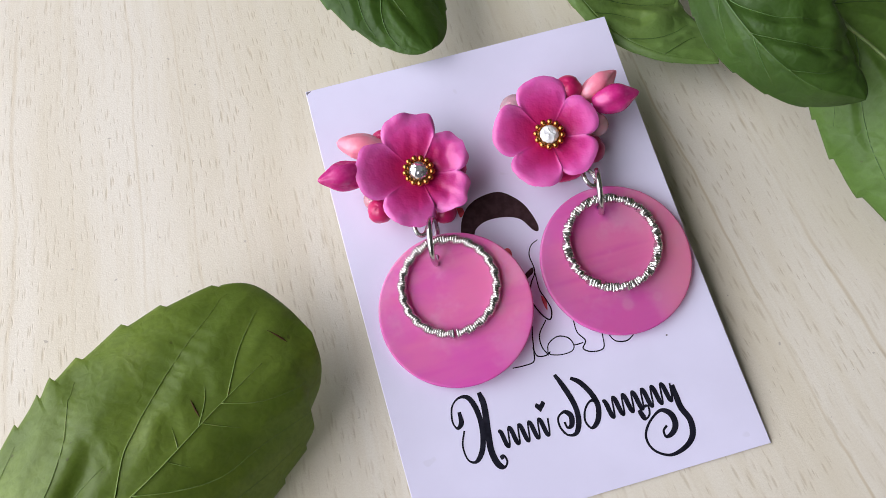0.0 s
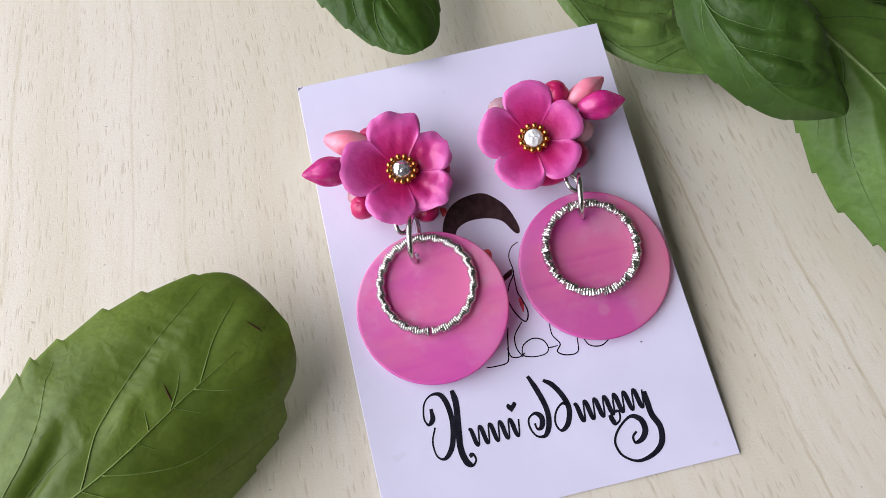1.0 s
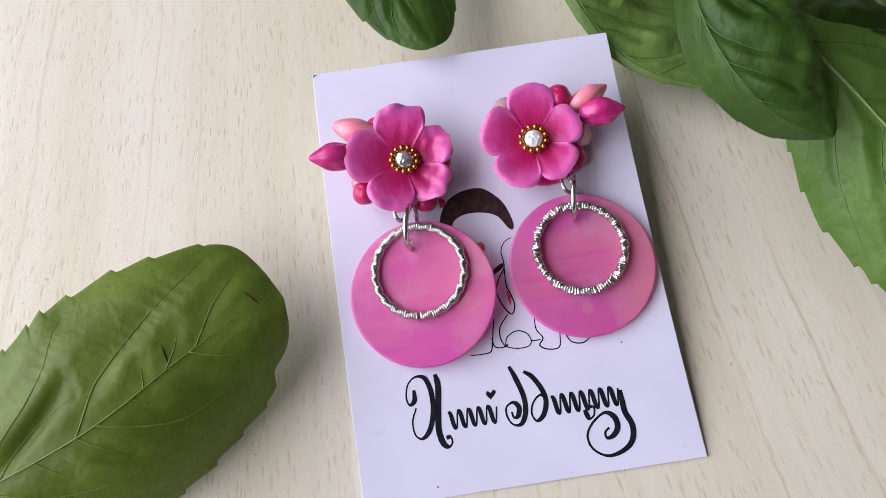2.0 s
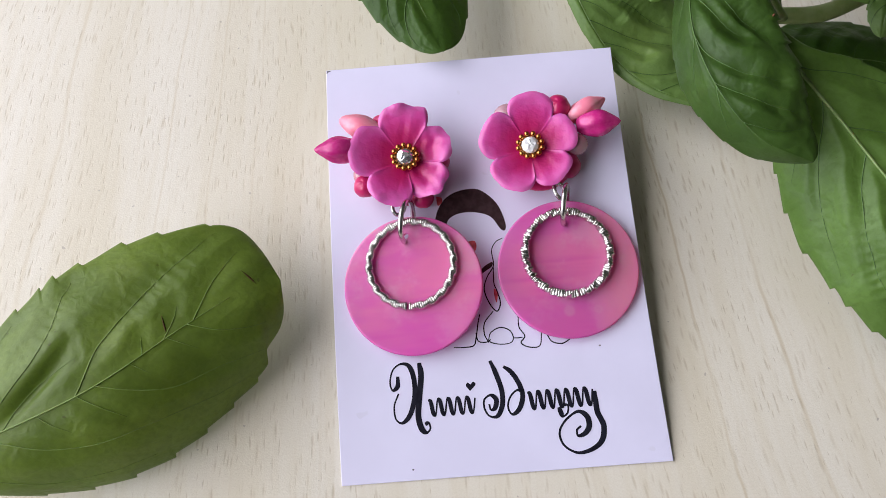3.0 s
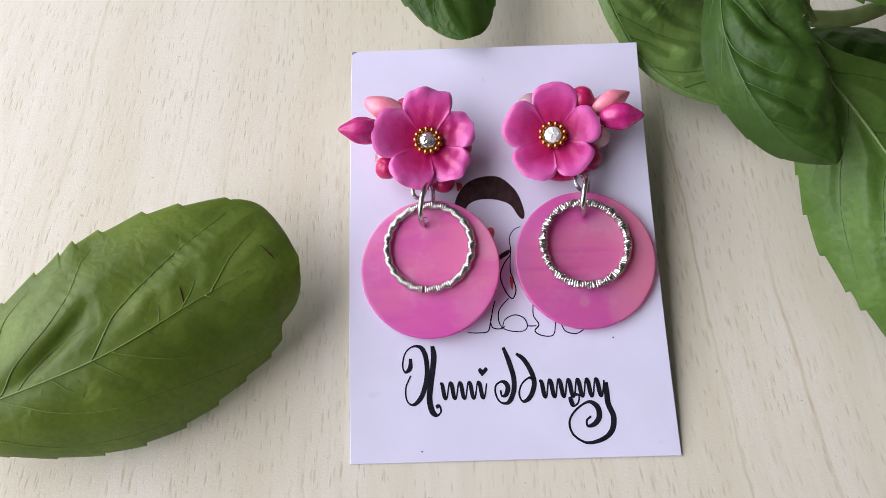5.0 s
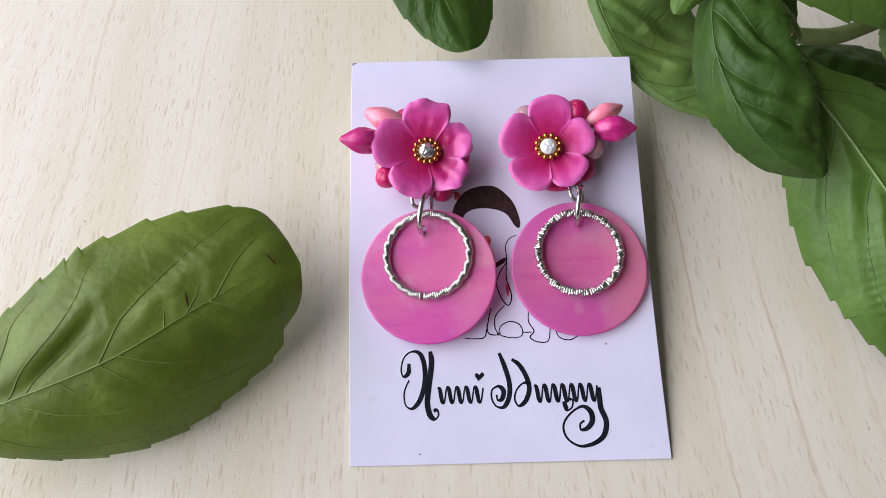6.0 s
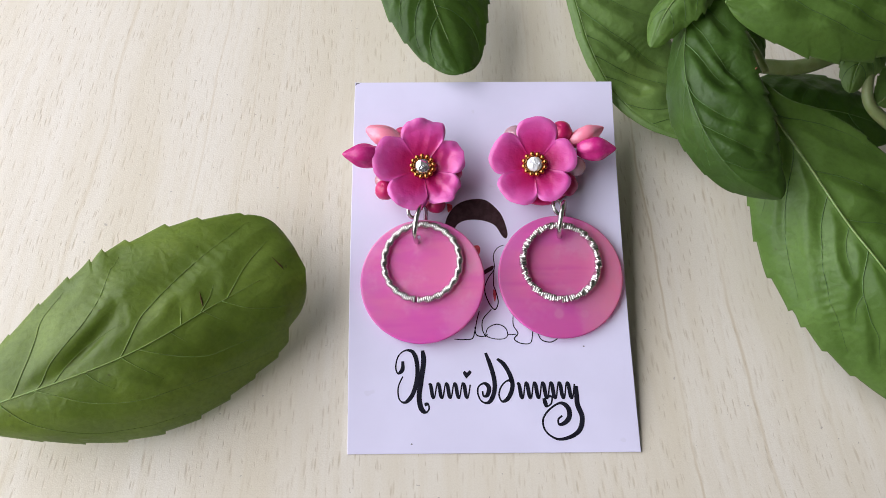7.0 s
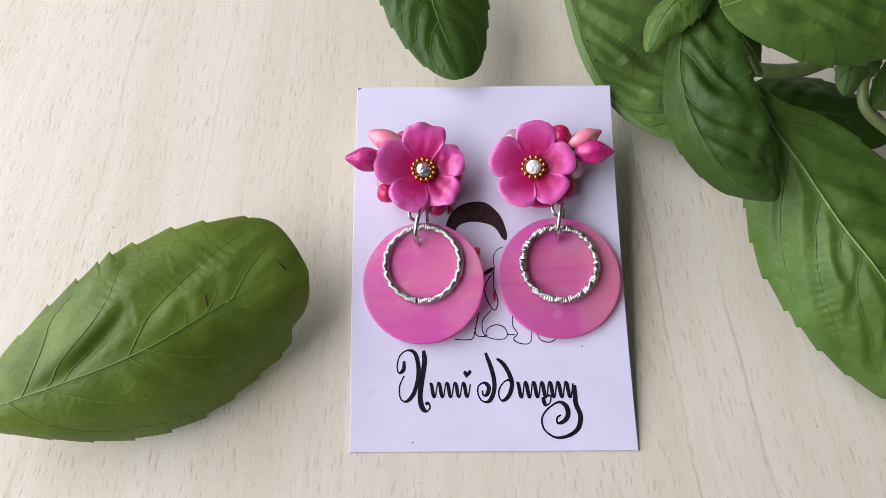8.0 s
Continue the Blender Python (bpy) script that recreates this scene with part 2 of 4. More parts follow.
def metal_material(name, color, rough):
    m = material(name, color, rough, 1.0)
    p = object_cm(m)
    set_color(m, calc(m, "MULTIPLY_ADD", noise_at(m, p, 12.0, 2.0), 0.18, rough - 0.06), "Roughness")
    set_color(m, mixed(m, ramp(m, noise_at(m, p, 8.0, 2.0), 0.4, 0.7), color, tuple(k * 0.8 for k in color)))
    return m


def plaster_material(name, color):
    m = material(name, color, 0.8)
    p = object_cm(m)
    set_color(m, mixed(m, ramp(m, noise_at(m, p, 0.05, 4.0), 0.3, 0.7), color, tuple(k * 0.92 for k in color)))
    bump(m, noise_at(m, p, 2.0, 3.0), 0.2, 0.001)
    return m


def ink_material(name, color):
    m = material(name, color, 0.6, 0.0, 0.12)
    p = object_cm(m)
    set_color(m, mixed(m, ramp(m, noise_at(m, p, 9.0, 3.0), 0.35, 0.7), color, tuple(k * 1.5 + 0.004 for k in color)))
    return m


GROWTH_LINES = ((-10.4, 0.045, 0.18), (-8.26, 0.06, 0.32), (-7.2, 0.04, 0.14), (-6.0, 0.035, 0.3), (-5.08, 0.03, 0.26), (-4.25, 0.03, 0.26), (-2.9, 0.04, 0.15), (1.2, 0.04, 0.18), (3.35, 0.035, 0.62), (4.65, 0.05, 0.5), (5.9, 0.04, 0.18), (7.4, 0.04, 0.2))
WOOD = wood_material()
LEAF_PALE = leaf_material("basil_leaf_pale", (0.125, 0.19, 0.024), (0.2, 0.285, 0.042), (0.3, 0.4, 0.11), crinkle=0.17, gloss=0.36, yellow=(0.26, 0.3, 0.03))
LEAF_MID = leaf_material("basil_leaf_mid", (0.042, 0.094, 0.015), (0.068, 0.142, 0.026), (0.17, 0.27, 0.09), gloss=0.34, crinkle=0.26, yellow=(0.11, 0.19, 0.03), spec=0.32)
LEAF_FRESH = leaf_material("basil_leaf_fresh", (0.088, 0.175, 0.026), (0.14, 0.255, 0.05), (0.2, 0.31, 0.1), crinkle=0.2, gloss=0.4)
# for the leaves below the others: the shade on them is put into the green
LEAF_SHADED = leaf_material("basil_leaf_shaded", (0.03, 0.078, 0.013), (0.05, 0.115, 0.022), (0.12, 0.21, 0.07))
RUST = ink_material("red_brown_spot", (0.16, 0.07, 0.035))
NICK = ink_material("brown_nick", (0.05, 0.02, 0.008))
LEAF_MATT = leaf_material("basil_leaf_matt", (0.135, 0.235, 0.055), (0.19, 0.31, 0.085), (0.22, 0.33, 0.12), crinkle=0.28, gloss=0.38)
STEM = clay_material("basil_stem", (0.28, 0.33, 0.14), (0.22, 0.28, 0.09), 0.45)
RIB_PALE = clay_material("basil_vein_pale", (0.165, 0.25, 0.045), (0.21, 0.31, 0.07), 0.5)
RIB = clay_material("basil_midrib", (0.2, 0.3, 0.09), (0.15, 0.24, 0.06))
VEIN = clay_material("basil_vein", (0.07, 0.145, 0.028), (0.095, 0.18, 0.04), 0.55)
PETAL = petal_material("orchid_pink_petal", (0.44, 0.004, 0.1), (0.64, 0.055, 0.31), (0.71, 0.16, 0.47))
CRIMSON = clay_material("crimson_clay", (0.5, 0.012, 0.11), (0.62, 0.03, 0.17))
MAGENTA = clay_material("magenta_clay", (0.52, 0.018, 0.19), (0.68, 0.08, 0.3), 0.24)
CORAL = clay_material("coral_clay", (0.86, 0.24, 0.34), (0.88, 0.4, 0.48))
PEARL = clay_material("pearl_bead", (0.86, 0.5, 0.56), (0.92, 0.7, 0.71), 0.08)
PEARL.node_tree.nodes["Principled BSDF"].inputs["Transmission Weight"].default_value = 0.6
DISC_ONE = disc_material("marbled_pink_acetate", ((0.62, -0.2, 0.12, 0.3), (0.1, -0.35, 0.1, 0.25)), 2.0, 0.25, 0.35)
DISC_TWO = disc_material("marbled_pink_acetate_pale", ((-0.06, -0.72, 0.11, 0.45), (0.42, -0.72, 0.09, 0.35), (-0.1, 0.4, 0.12, 0.2)), 7.3, 0.9, 0.6)
SILVER = metal_material("bright_silver", (0.68, 0.66, 0.635), 0.2)
GOLD = metal_material("gold_plate", (0.62, 0.27, 0.08), 0.26)
GEM = material("foiled_crystal", (0.98, 0.98, 0.98), 0.12, 0.25)
GEM_GREY = material("grey_foiled_crystal", (0.95, 0.95, 0.97), 0.04, 0.85)
CARD = card_material()
INK = ink_material("black_ink", (0.006, 0.006, 0.012))
SMUDGE = ink_material("grey_smudge", (0.16, 0.15, 0.18))
REDDISH = ink_material("coral_ink", (0.5, 0.085, 0.1))
BROWN = ink_material("brown_ink", (0.035, 0.017, 0.019))
DUSK = plaster_material("dark_grey_wall_paint", (0.2, 0.2, 0.2))
PLASTER = plaster_material("grey_wall_paint", (0.3, 0.3, 0.3))
FLOOR = plaster_material("grey_floor", (0.22, 0.19, 0.17))
CEILING = plaster_material("white_ceiling_paint", (0.75, 0.75, 0.74))
WHITE = plaster_material("white_gloss_paint", (0.8, 0.8, 0.79))


# ---- building helpers: shapes are drawn in centimetres ----
FRAME = [Matrix.Identity(4)]


def lift(*points):
    """Points of the card's frame, in the table's."""
    return [TILTED @ Vector(p) for p in points]


def part(name, bm, mat, parent=None, label="", smooth=True):
    """One mesh object from a bmesh; faces marked with material index 1 stay flat."""
    for v in bm.verts:
        v.co = FRAME[0] @ v.co
    me = bpy.data.meshes.new(name)
    lo = Vector([min(v.co[i] for v in bm.verts) for i in range(3)])
    hi = Vector([max(v.co[i] for v in bm.verts) for i in range(3)])
    c = Vector(((lo.x + hi.x) / 2, (lo.y + hi.y) / 2, lo.z))
    for v in bm.verts:
        v.co = (v.co - c) / 100
    for f in bm.faces:
        f.smooth = smooth and f.material_index == 0
        f.material_index = 0
    bm.to_mesh(me)
    bm.free()
    me.materials.append(mat)
    ob = new(name, me)
    ob.location = c / 100
    if parent:
        hold(ob, parent)
    return tagged(ob, label)


def hold(ob, parent):
    root, at = parent, Vector((0, 0, 0))
    while root:
        at += root.location
        root = root.parent
    ob.parent = parent
    ob.location = ob.location - at


def thing(name, x, y, z, label, category, group="", kind=""):
    ob = new(name)
    ob.location = (FRAME[0] @ Vector((x, y, z))) / 100
    ob.empty_display_size = 0.01
    return tagged(ob, label, category, group, kind)


def spline(points, n):
    """n + 1 points on a smooth line through the given ones."""
    pts = [Vector(p) for p in points]
    pts = [2 * pts[0] - pts[1]] + pts + [2 * pts[-1] - pts[-2]]
    out = []
    for i in range(n + 1):
        s = i / n * (len(pts) - 3)
        k = min(int(s), len(pts) - 4)
        t = s - k
        a, b, c, d = pts[k:k + 4]
        out.append(0.5 * (2 * b + (c - a) * t + (2 * a - 5 * b + 4 * c - d) * t * t + (3 * b - a - 3 * c + d) * t ** 3))
    return out


def even(points, n):
    """The same line, in n steps of equal length."""
    fine = spline(points, 300)
    far = [0.0]
    for a, c in zip(fine, fine[1:]):
        far.append(far[-1] + (c - a).length)
    out, k = [], 0
    for i in range(n + 1):
        d = far[-1] * i / n
        while k < 299 and far[k + 1] < d:
            k += 1
        t = (d - far[k]) / max(1e-9, far[k + 1] - far[k])
        out.append(fine[k].lerp(fine[k + 1], min(1.0, t)))
    return out


def box(bm, lo, hi):
    lo, hi = Vector(lo), Vector(hi)
    made = bmesh.ops.create_cube(bm, size=1)["verts"]
    for v in made:
        v.co = Vector([(lo[i] + hi[i]) / 2 + v.co[i] * (hi[i] - lo[i]) for i in range(3)])
    return made


def tube(points, radii, n=60, sides=10):
    """A round rod along a line, thinning by the given radii."""
    bm = bmesh.new()
    line = spline(points, n)
    rad = [r.x for r in spline([(r, 0, 0) for r in radii], n)]
    rings = []
    for i, p in enumerate(line):
        t = (line[min(i + 1, n)] - line[max(i - 1, 0)]).normalized()
        side = t.cross(Vector((0, 0, 1)))
        side = side.normalized() if side.length > 1e-4 else Vector((1, 0, 0))
        up = side.cross(t)
        rings.append([bm.verts.new(p + rad[i] * (side * math.cos(a) + up * math.sin(a))) for a in (k * math.tau / sides for k in range(sides))])
    for a, b in zip(rings, rings[1:]):
        for k in range(sides):
            bm.faces.new((a[k], a[(k + 1) % sides], b[(k + 1) % sides], b[k]))
    bm.faces.new(rings[0][::-1])
    bm.faces.new(rings[-1])
    return bm


NU, NV = 200, 36


def side_veins(count, sweep=0.3, first=0.1, last=0.82, shift=0.0, reach=0.86):
    """Veins that leave the midrib on both sides and bend towards the tip, as lines of places along and across a blade."""
    out = []
    for side in (-1, 1):
        for i in range(count):
            u = first + (last - first) * (i + (shift if side > 0 else 0)) / count
            go = min(sweep, 0.97 - u)
            out.append([(u, 0.0), (u + go * 0.18, side * reach * 0.3), (u + go * 0.45, side * reach * 0.6), (u + go * 0.75, side * reach * 0.85), (u + go, side * reach)])
    return out


def blade(mid, left, right, bend_left, bend_right, peak=1.0, full=0.75, tip=0.5, teeth=11, tooth=0.05, puff=0.05, seed=0, veins=(), wave=0.05, straight=0.0, fold=0.0, swell_size=0.2, relax=0.0):
    """A leaf blade along a midrib: half widths, for each half the angles by which it falls at the rib and at the edge, and the veins between which it swells."""
    bm = bmesh.new()
    uv = bm.loops.layers.uv.new("uv")
    line = even(mid, NU)
    length = sum((b - a).length for a, b in zip(line, line[1:]))
    chord = (line[-1] - line[0]).normalized()
    profile = [max(0.012, max(0.0, math.sin(math.pi * min(1.0, (i / NU) ** peak))) ** (full + (tip - full) * i / NU)) for i in range(NU + 1)]

    def flat(u, v):
        return (u * length, v * (left if v < 0 else right) * profile[max(0, min(NU, round(u * NU)))])
    along = np.array([flat(q.x, q.y) for vein in veins for q in spline([(u, v, 0) for u, v in vein], 24)] or [(-99.0, 0.0)])
    rows, where, grid = [], {}, []
    for i, p in enumerate(line):
        u, prof = i / NU, profile[i]
        t = (line[min(i + 1, NU)] - line[max(i - 1, 0)]).normalized()
        t = t.lerp(chord, straight).normalized()
        out = t.cross(Vector((0, 0, 1))).normalized()
        up = out.cross(t).normalized()
        saw = ((u * teeth + 0.13 * math.sin(5 * u + seed)) % 1.0)
        row = []
        for side, width, bend in ((-1, left, bend_left), (1, right, bend_right)):
            half = []
            w = width * prof
            rim = 5 * tooth * (saw ** 1.6 - 0.4) * min(1, 6 * u) * (1 if u < 0.93 else 0.3)
            x = z = 0.0
            for j in range(1, NV + 1):
                v = j / NV
                fall = radians(bend[0] + (bend[1] - bend[0]) * (v - 0.5 / NV)) * (1 - relax * u ** 5)
                step = w / NV * (1 + rim * max(0.0, (v - 0.6) / 0.2 if v < 0.8 else 1.0))
                x += step * math.cos(fall)
                z -= step * math.sin(fall)
                here = np.array(flat(u, side * v))
                by_vein = float(np.min(np.hypot(*(along - here).T)))
                near = min(by_vein, v * w)
                furrow = 0.3 * min(0.05, puff * 0.16) * prof * math.exp(-(by_vein / 0.12) ** 2) * min(1.0, 8 * (1 - v))
                swell = 0.8 * puff * min(1.0, width) ** 2 * prof * (1 - math.exp(-(near / swell_size) ** 1.6)) * (0.8 + 0.42 * noise.noise(Vector((u * 3, side * 2 + v, seed * 1.7)))) * math.sin(math.pi * min(1, v * 1.02) ** 0.8) ** 0.6
                ripple = wave * prof * min(1.0, width) * (v * noise.noise(Vector((u * 5 + seed * 7, side * v * 1.5, seed * 3.1))) + 0.35 * math.sin(math.pi * v) * noise.noise(Vector((u * 11, side * v * 4 + 9, seed * 2.3))))
                co = p + out * (side * x) + up * (z + swell - furrow + ripple * 2 - 0.03 * prof * math.exp(-(v / 0.12) ** 2))
                if fold and side < 0:
                    # a furrow that climbs from the midrib, with a swelling beside it
                    way = max(0.0, min(1.0, (u - 0.33) / 0.22))
                    off = (v - 0.07 - 0.33 * way ** 1.2) * width
                    ends = max(0.0, math.sin(math.pi * max(0.0, min(1.0, (u - 0.24) / 0.38)))) ** 1.5
                    co = co + up * fold * ends * (math.exp(-((off - 0.32) / 0.3) ** 2) - 0.8 * math.exp(-((off + 0.02) / 0.15) ** 2))
                half.append((co, v * side))
            row.append(half)
        left_half, right_half = row
        verts = []
        for co, v in left_half[::-1] + [(p - up * 0.03 * prof, 0.0)] + right_half:
            vert = bm.verts.new(co)
            where[vert] = (u, v * 0.5 + 0.5)
            verts.append(vert)
        rows.append(verts)
        grid.append([vert.co.copy() for vert in verts])
    for a, b in zip(rows, rows[1:]):
        for k in range(len(a) - 1):
            f = bm.faces.new((a[k], a[k + 1], b[k + 1], b[k]))
            for loop in f.loops:
                loop[uv].uv = where[loop.vert]
    return bm, grid


def on_blade(grid, u, v):
    """The place on a blade that lies u along it and v across it."""
    a, b = max(0.0, min(NU - 0.001, u * NU)), max(0.0, min(2 * NV - 0.001, (v + 1) * NV))
    i, k = int(a), int(b)
    return grid[i][k].lerp(grid[i][k + 1], b - k).lerp(grid[i + 1][k].lerp(grid[i + 1][k + 1], b - k), a - i)


def leaf(name, mat, parent, label="", rib=0.02, rib_end=0.9, vein=0.01, vein_mat=None, rib_mat=None, **shape):
    bm, grid = blade(**shape)
    ob = part(name, bm, mat, parent, label)
    solid = ob.modifiers.new("thickness", "SOLIDIFY")
    solid.thickness, solid.offset = 0.0003, -1
    line = even(shape["mid"], 40)
    line = [p + Vector((0, 0, -0.024)) for p in line[:max(4, int(40 * rib_end))]]
    part("midrib", tube(line, (rib, rib * 0.75, rib * 0.5, rib * 0.2), 60, 8), rib_mat or vein_mat or RIB, ob, "paler green midrib")
    for places in shape.get("veins", ()):
        way = spline([(u, v, 0) for u, v in places], 30)
        points = [on_blade(grid, q.x, q.y) for q in way]
        wide = vein * min(1.0, 0.5 + len(places) / 10)
        part("vein", tube([p + Vector((0, 0, 0.006)) for p in points], (wide, wide * 0.8, wide * 0.55, wide * 0.15), 40, 6), vein_mat or VEIN, ob)
    return ob, grid


# ---- the room ----
def wall(name, lo, hi, mat=PLASTER):
    bm = bmesh.new()
    box(bm, lo, hi)
    return tagged(part(name, bm, mat, smooth=False), kind="structure")


X0, X1, Y0, Y1, Z0, Z1 = -72.0, 220.0, -220.0, 220.0, -75.0, 175.0
tagged(wall("floor", (X0, Y0, Z0 - 10), (X1, Y1, Z0), FLOOR), "plain grey-brown room floor", "floor")
tagged(wall("ceiling", (X0, Y0, Z1), (X1, Y1, Z1 + 10), CEILING), "plain white ceiling", "ceiling")
tagged(wall("wall_east", (X1, Y0, Z0), (X1 + 12, Y1, Z1), DUSK), "plain dark grey painted wall", "wall")
tagged(wall("wall_north", (X0, Y1, Z0), (X1, Y1 + 12, Z1)), "plain grey painted wall", "wall")
tagged(wall("wall_south", (X0, Y0 - 12, Z0), (X1, Y0, Z1)), "plain grey painted wall", "wall")
wy0, wy1 = 100 * (WINDOW_Y - WINDOW_W / 2), 100 * (WINDOW_Y + WINDOW_W / 2)
wz0, wz1 = 100 * (WINDOW_Z - WINDOW_H / 2), 100 * (WINDOW_Z + WINDOW_H / 2)
bm = bmesh.new()
box(bm, (X0 - 12, Y0, Z0), (X0, wy0, Z1))
box(bm, (X0 - 12, wy1, Z0), (X0, Y1, Z1))
box(bm, (X0 - 12, wy0, Z0), (X0, wy1, wz0))
box(bm, (X0 - 12, wy0, wz1), (X0, wy1, Z1))
tagged(part("wall_west", bm, PLASTER, smooth=False), "grey painted wall with a window opening", "wall", kind="structure")
window = tagged(thing("window_1", X0 - 6, (wy0 + wy1) / 2, wz0, "white framed window giving daylight", "window"), kind="structure")
for lo, hi in (((X0 - 9, wy0, wz0), (X0 - 4, wy0 + 5, wz1)), ((X0 - 9, wy1 - 5, wz0), (X0 - 4, wy1, wz1)), ((X0 - 9, wy0 + 5, wz0), (X0 - 4, wy1 - 5, wz0 + 5)), ((X0 - 9, wy0 + 5, wz1 - 5), (X0 - 4, wy1 - 5, wz1))):
    bm = bmesh.new()
    box(bm, lo, hi)
    part("frame_bar", bm, WHITE, window, smooth=False)

# ---- the table ----
table = thing("table", 10, 5, Z0, "cream wood-grain laminate table with a plain top", "table")
bm = bmesh.new()
box(bm, (-60, -40, -2.5), (80, 50, 0))
bmesh.ops.bevel(bm, geom=bm.edges[:], offset=0.3, segments=3, profile=0.5, affect="EDGES")
part("tabletop", bm, WOOD, table, "pale cream wood-grain tabletop", smooth=False)
for lx, ly in ((-55, -35), (70, -35), (-55, 40), (70, 40)):
    bm = bmesh.new()
    box(bm, (lx, ly, Z0), (lx + 5, ly + 5, -2.5))
    part("leg", bm, WHITE, table, smooth=False)

# ---- the card ----
CARD_Z = 0.06
FRAME[0] = TILTED
def card_sheet():
    """The card, cut a little out of square, its long edges bowed by a hair."""
    bm = bmesh.new()
    n = 16
    rim = []
    for k in range(n + 1):
        s = k / n
        bow = 4 * s * (1 - s)
        rim.append((-2.6 - 0.05 * s - 0.025 * bow, -3.72 + 7.385 * s))
    for k in range(n + 1):
        s = 1 - k / n
        bow = 4 * s * (1 - s)
        rim.append((2.632 - 0.042 * s - 0.045 * bow, -3.7 + 7.405 * s))
    low = [bm.verts.new((x, y, 0.022)) for x, y in rim]
    high = [bm.verts.new((x, y, CARD_Z)) for x, y in rim]
    bm.faces.new(low)
    bm.faces.new(high[::-1])
    for k in range(len(rim)):
        j = (k + 1) % len(rim)
        bm.faces.new((low[j], low[k], high[k], high[j]))
    bmesh.ops.recalc_face_normals(bm, faces=bm.faces)
    bmesh.ops.bevel(bm, geom=[e for e in bm.edges if abs(e.verts[0].co.z - e.verts[1].co.z) < 1e-6], offset=0.008, segments=2, profile=0.5, affect="EDGES")
    return bm


card = tagged(part("earring_card", card_sheet(), CARD, smooth=False), "white backing card with black printed flourishes, lying on the table", "card")


def stroke(points, widths, mat=INK, n=48):
    """A flat inked line of changing width on the card."""
    bm = bmesh.new()
    line = spline([(x, y, CARD_Z + 0.003) for x, y in points], n)
    wide = [w.x for w in spline([(w, 0, 0) for w in widths], n)]
    pairs = []
    for i, p in enumerate(line):
        t = (line[min(i + 1, n)] - line[max(i - 1, 0)]).normalized()
        s = Vector((-t.y, t.x, 0)) * wide[i] / 2
        pairs.append((bm.verts.new(p + s), bm.verts.new(p - s)))
    for a, b in zip(pairs, pairs[1:]):
        bm.faces.new((a[0], a[1], b[1], b[0]))
    return part("printed_stroke", bm, mat, card, smooth=False)


def pen(points, thin=0.026, thick=0.085, n=90):
    """A stroke of a broad pen: thick on the way down, thin on the way up."""
    line = spline([(x, y, 0) for x, y in points], n)
    wide = []
    for i in range(n + 1):
        t = (line[min(i + 1, n)] - line[max(i - 1, 0)]).normalized()
        wide.append(thin + (thick - thin) * max(0.0, -t.y * 0.9 + 0.25 * abs(t.x)) * min(1.0, i / 6 + 0.2, (n - i) / 6 + 0.2))
    wide = [sum(wide[max(0, i - 3):i + 4]) / len(wide[max(0, i - 3):i + 4]) for i in range(n + 1)]
    return stroke([(p.x, p.y) for p in line], wide, n=n)


def humps(x0, x1, y, high, count, lean):
    """A wavy pen line of even humps."""
    out = []
    for k in range(count * 4 + 1):
        s = k / (count * 4)
        out.append((x0 + (x1 - x0) * s + lean * math.cos(s * count * math.tau), y + high / 2 * math.sin(s * count * math.tau + 0.8)))
    return out


def patch(points, mat, name="printed_patch", n=48):
    bm = bmesh.new()
    loop = spline([(x, y, CARD_Z + 0.002) for x, y in points] + [(*points[0], CARD_Z + 0.002)], n)[:-1]
    bm.faces.new([bm.verts.new(p) for p in loop])
    bmesh.ops.triangulate(bm, faces=bm.faces[:])
    return part(name, bm, mat, card, smooth=False)

# plain pen flourishes in place of the maker's mark
pen(((-1.63, -2.06), (-1.64, -2.22), (-1.72, -2.28), (-1.76, -2.16), (-1.71, -1.96), (-1.58, -1.86), (-1.44, -1.9), (-1.37, -2.11), (-1.37, -2.39), (-1.45, -2.67), (-1.58, -2.81), (-1.69, -2.75), (-1.71, -2.54), (-1.63, -2.34)))
pen(((-1.27, -1.86), (-1.25, -2.07), (-1.3, -2.44), (-1.33, -2.72), (-1.29, -2.92), (-1.21, -2.99), (-1.15, -2.93), (-1.17, -2.84), (-1.23, -2.86)), 0.03, 0.1)
pen(humps(-1.16, -0.4, -2.6, 0.3, 5, 0.0), 0.026, 0.07, 120)
patch(((-0.47, -2.38), (-0.53, -2.29), (-0.5, -2.24), (-0.455, -2.27), (-0.41, -2.23), (-0.375, -2.28)), INK)
pen(((-0.11, -1.91), (-0.03, -2.13), (0.04, -2.41), (0.03, -2.64), (-0.06, -2.81), (-0.19, -2.8), (-0.26, -2.67), (-0.25, -2.53), (-0.14, -2.47), (-0.06, -2.55), (-0.09, -2.68), (-0.16, -2.7), (-0.18, -2.61)), 0.03, 0.085)
pen(((0.1, -2.02), (0.22, -2.12), (0.33, -2.32), (0.37, -2.52), (0.3, -2.72), (0.18, -2.8), (0.12, -2.68), (0.17, -2.52), (0.29, -2.42), (0.4, -2.46)), 0.03, 0.085)
pen(humps(0.45, 1.5, -2.6, 0.32, 7, 0.0), 0.028, 0.075, 160)
pen(((0.93, -2.74), (0.98, -2.88), (1.06, -2.84), (1.08, -2.72), (1.01, -2.71)), 0.03, 0.08)
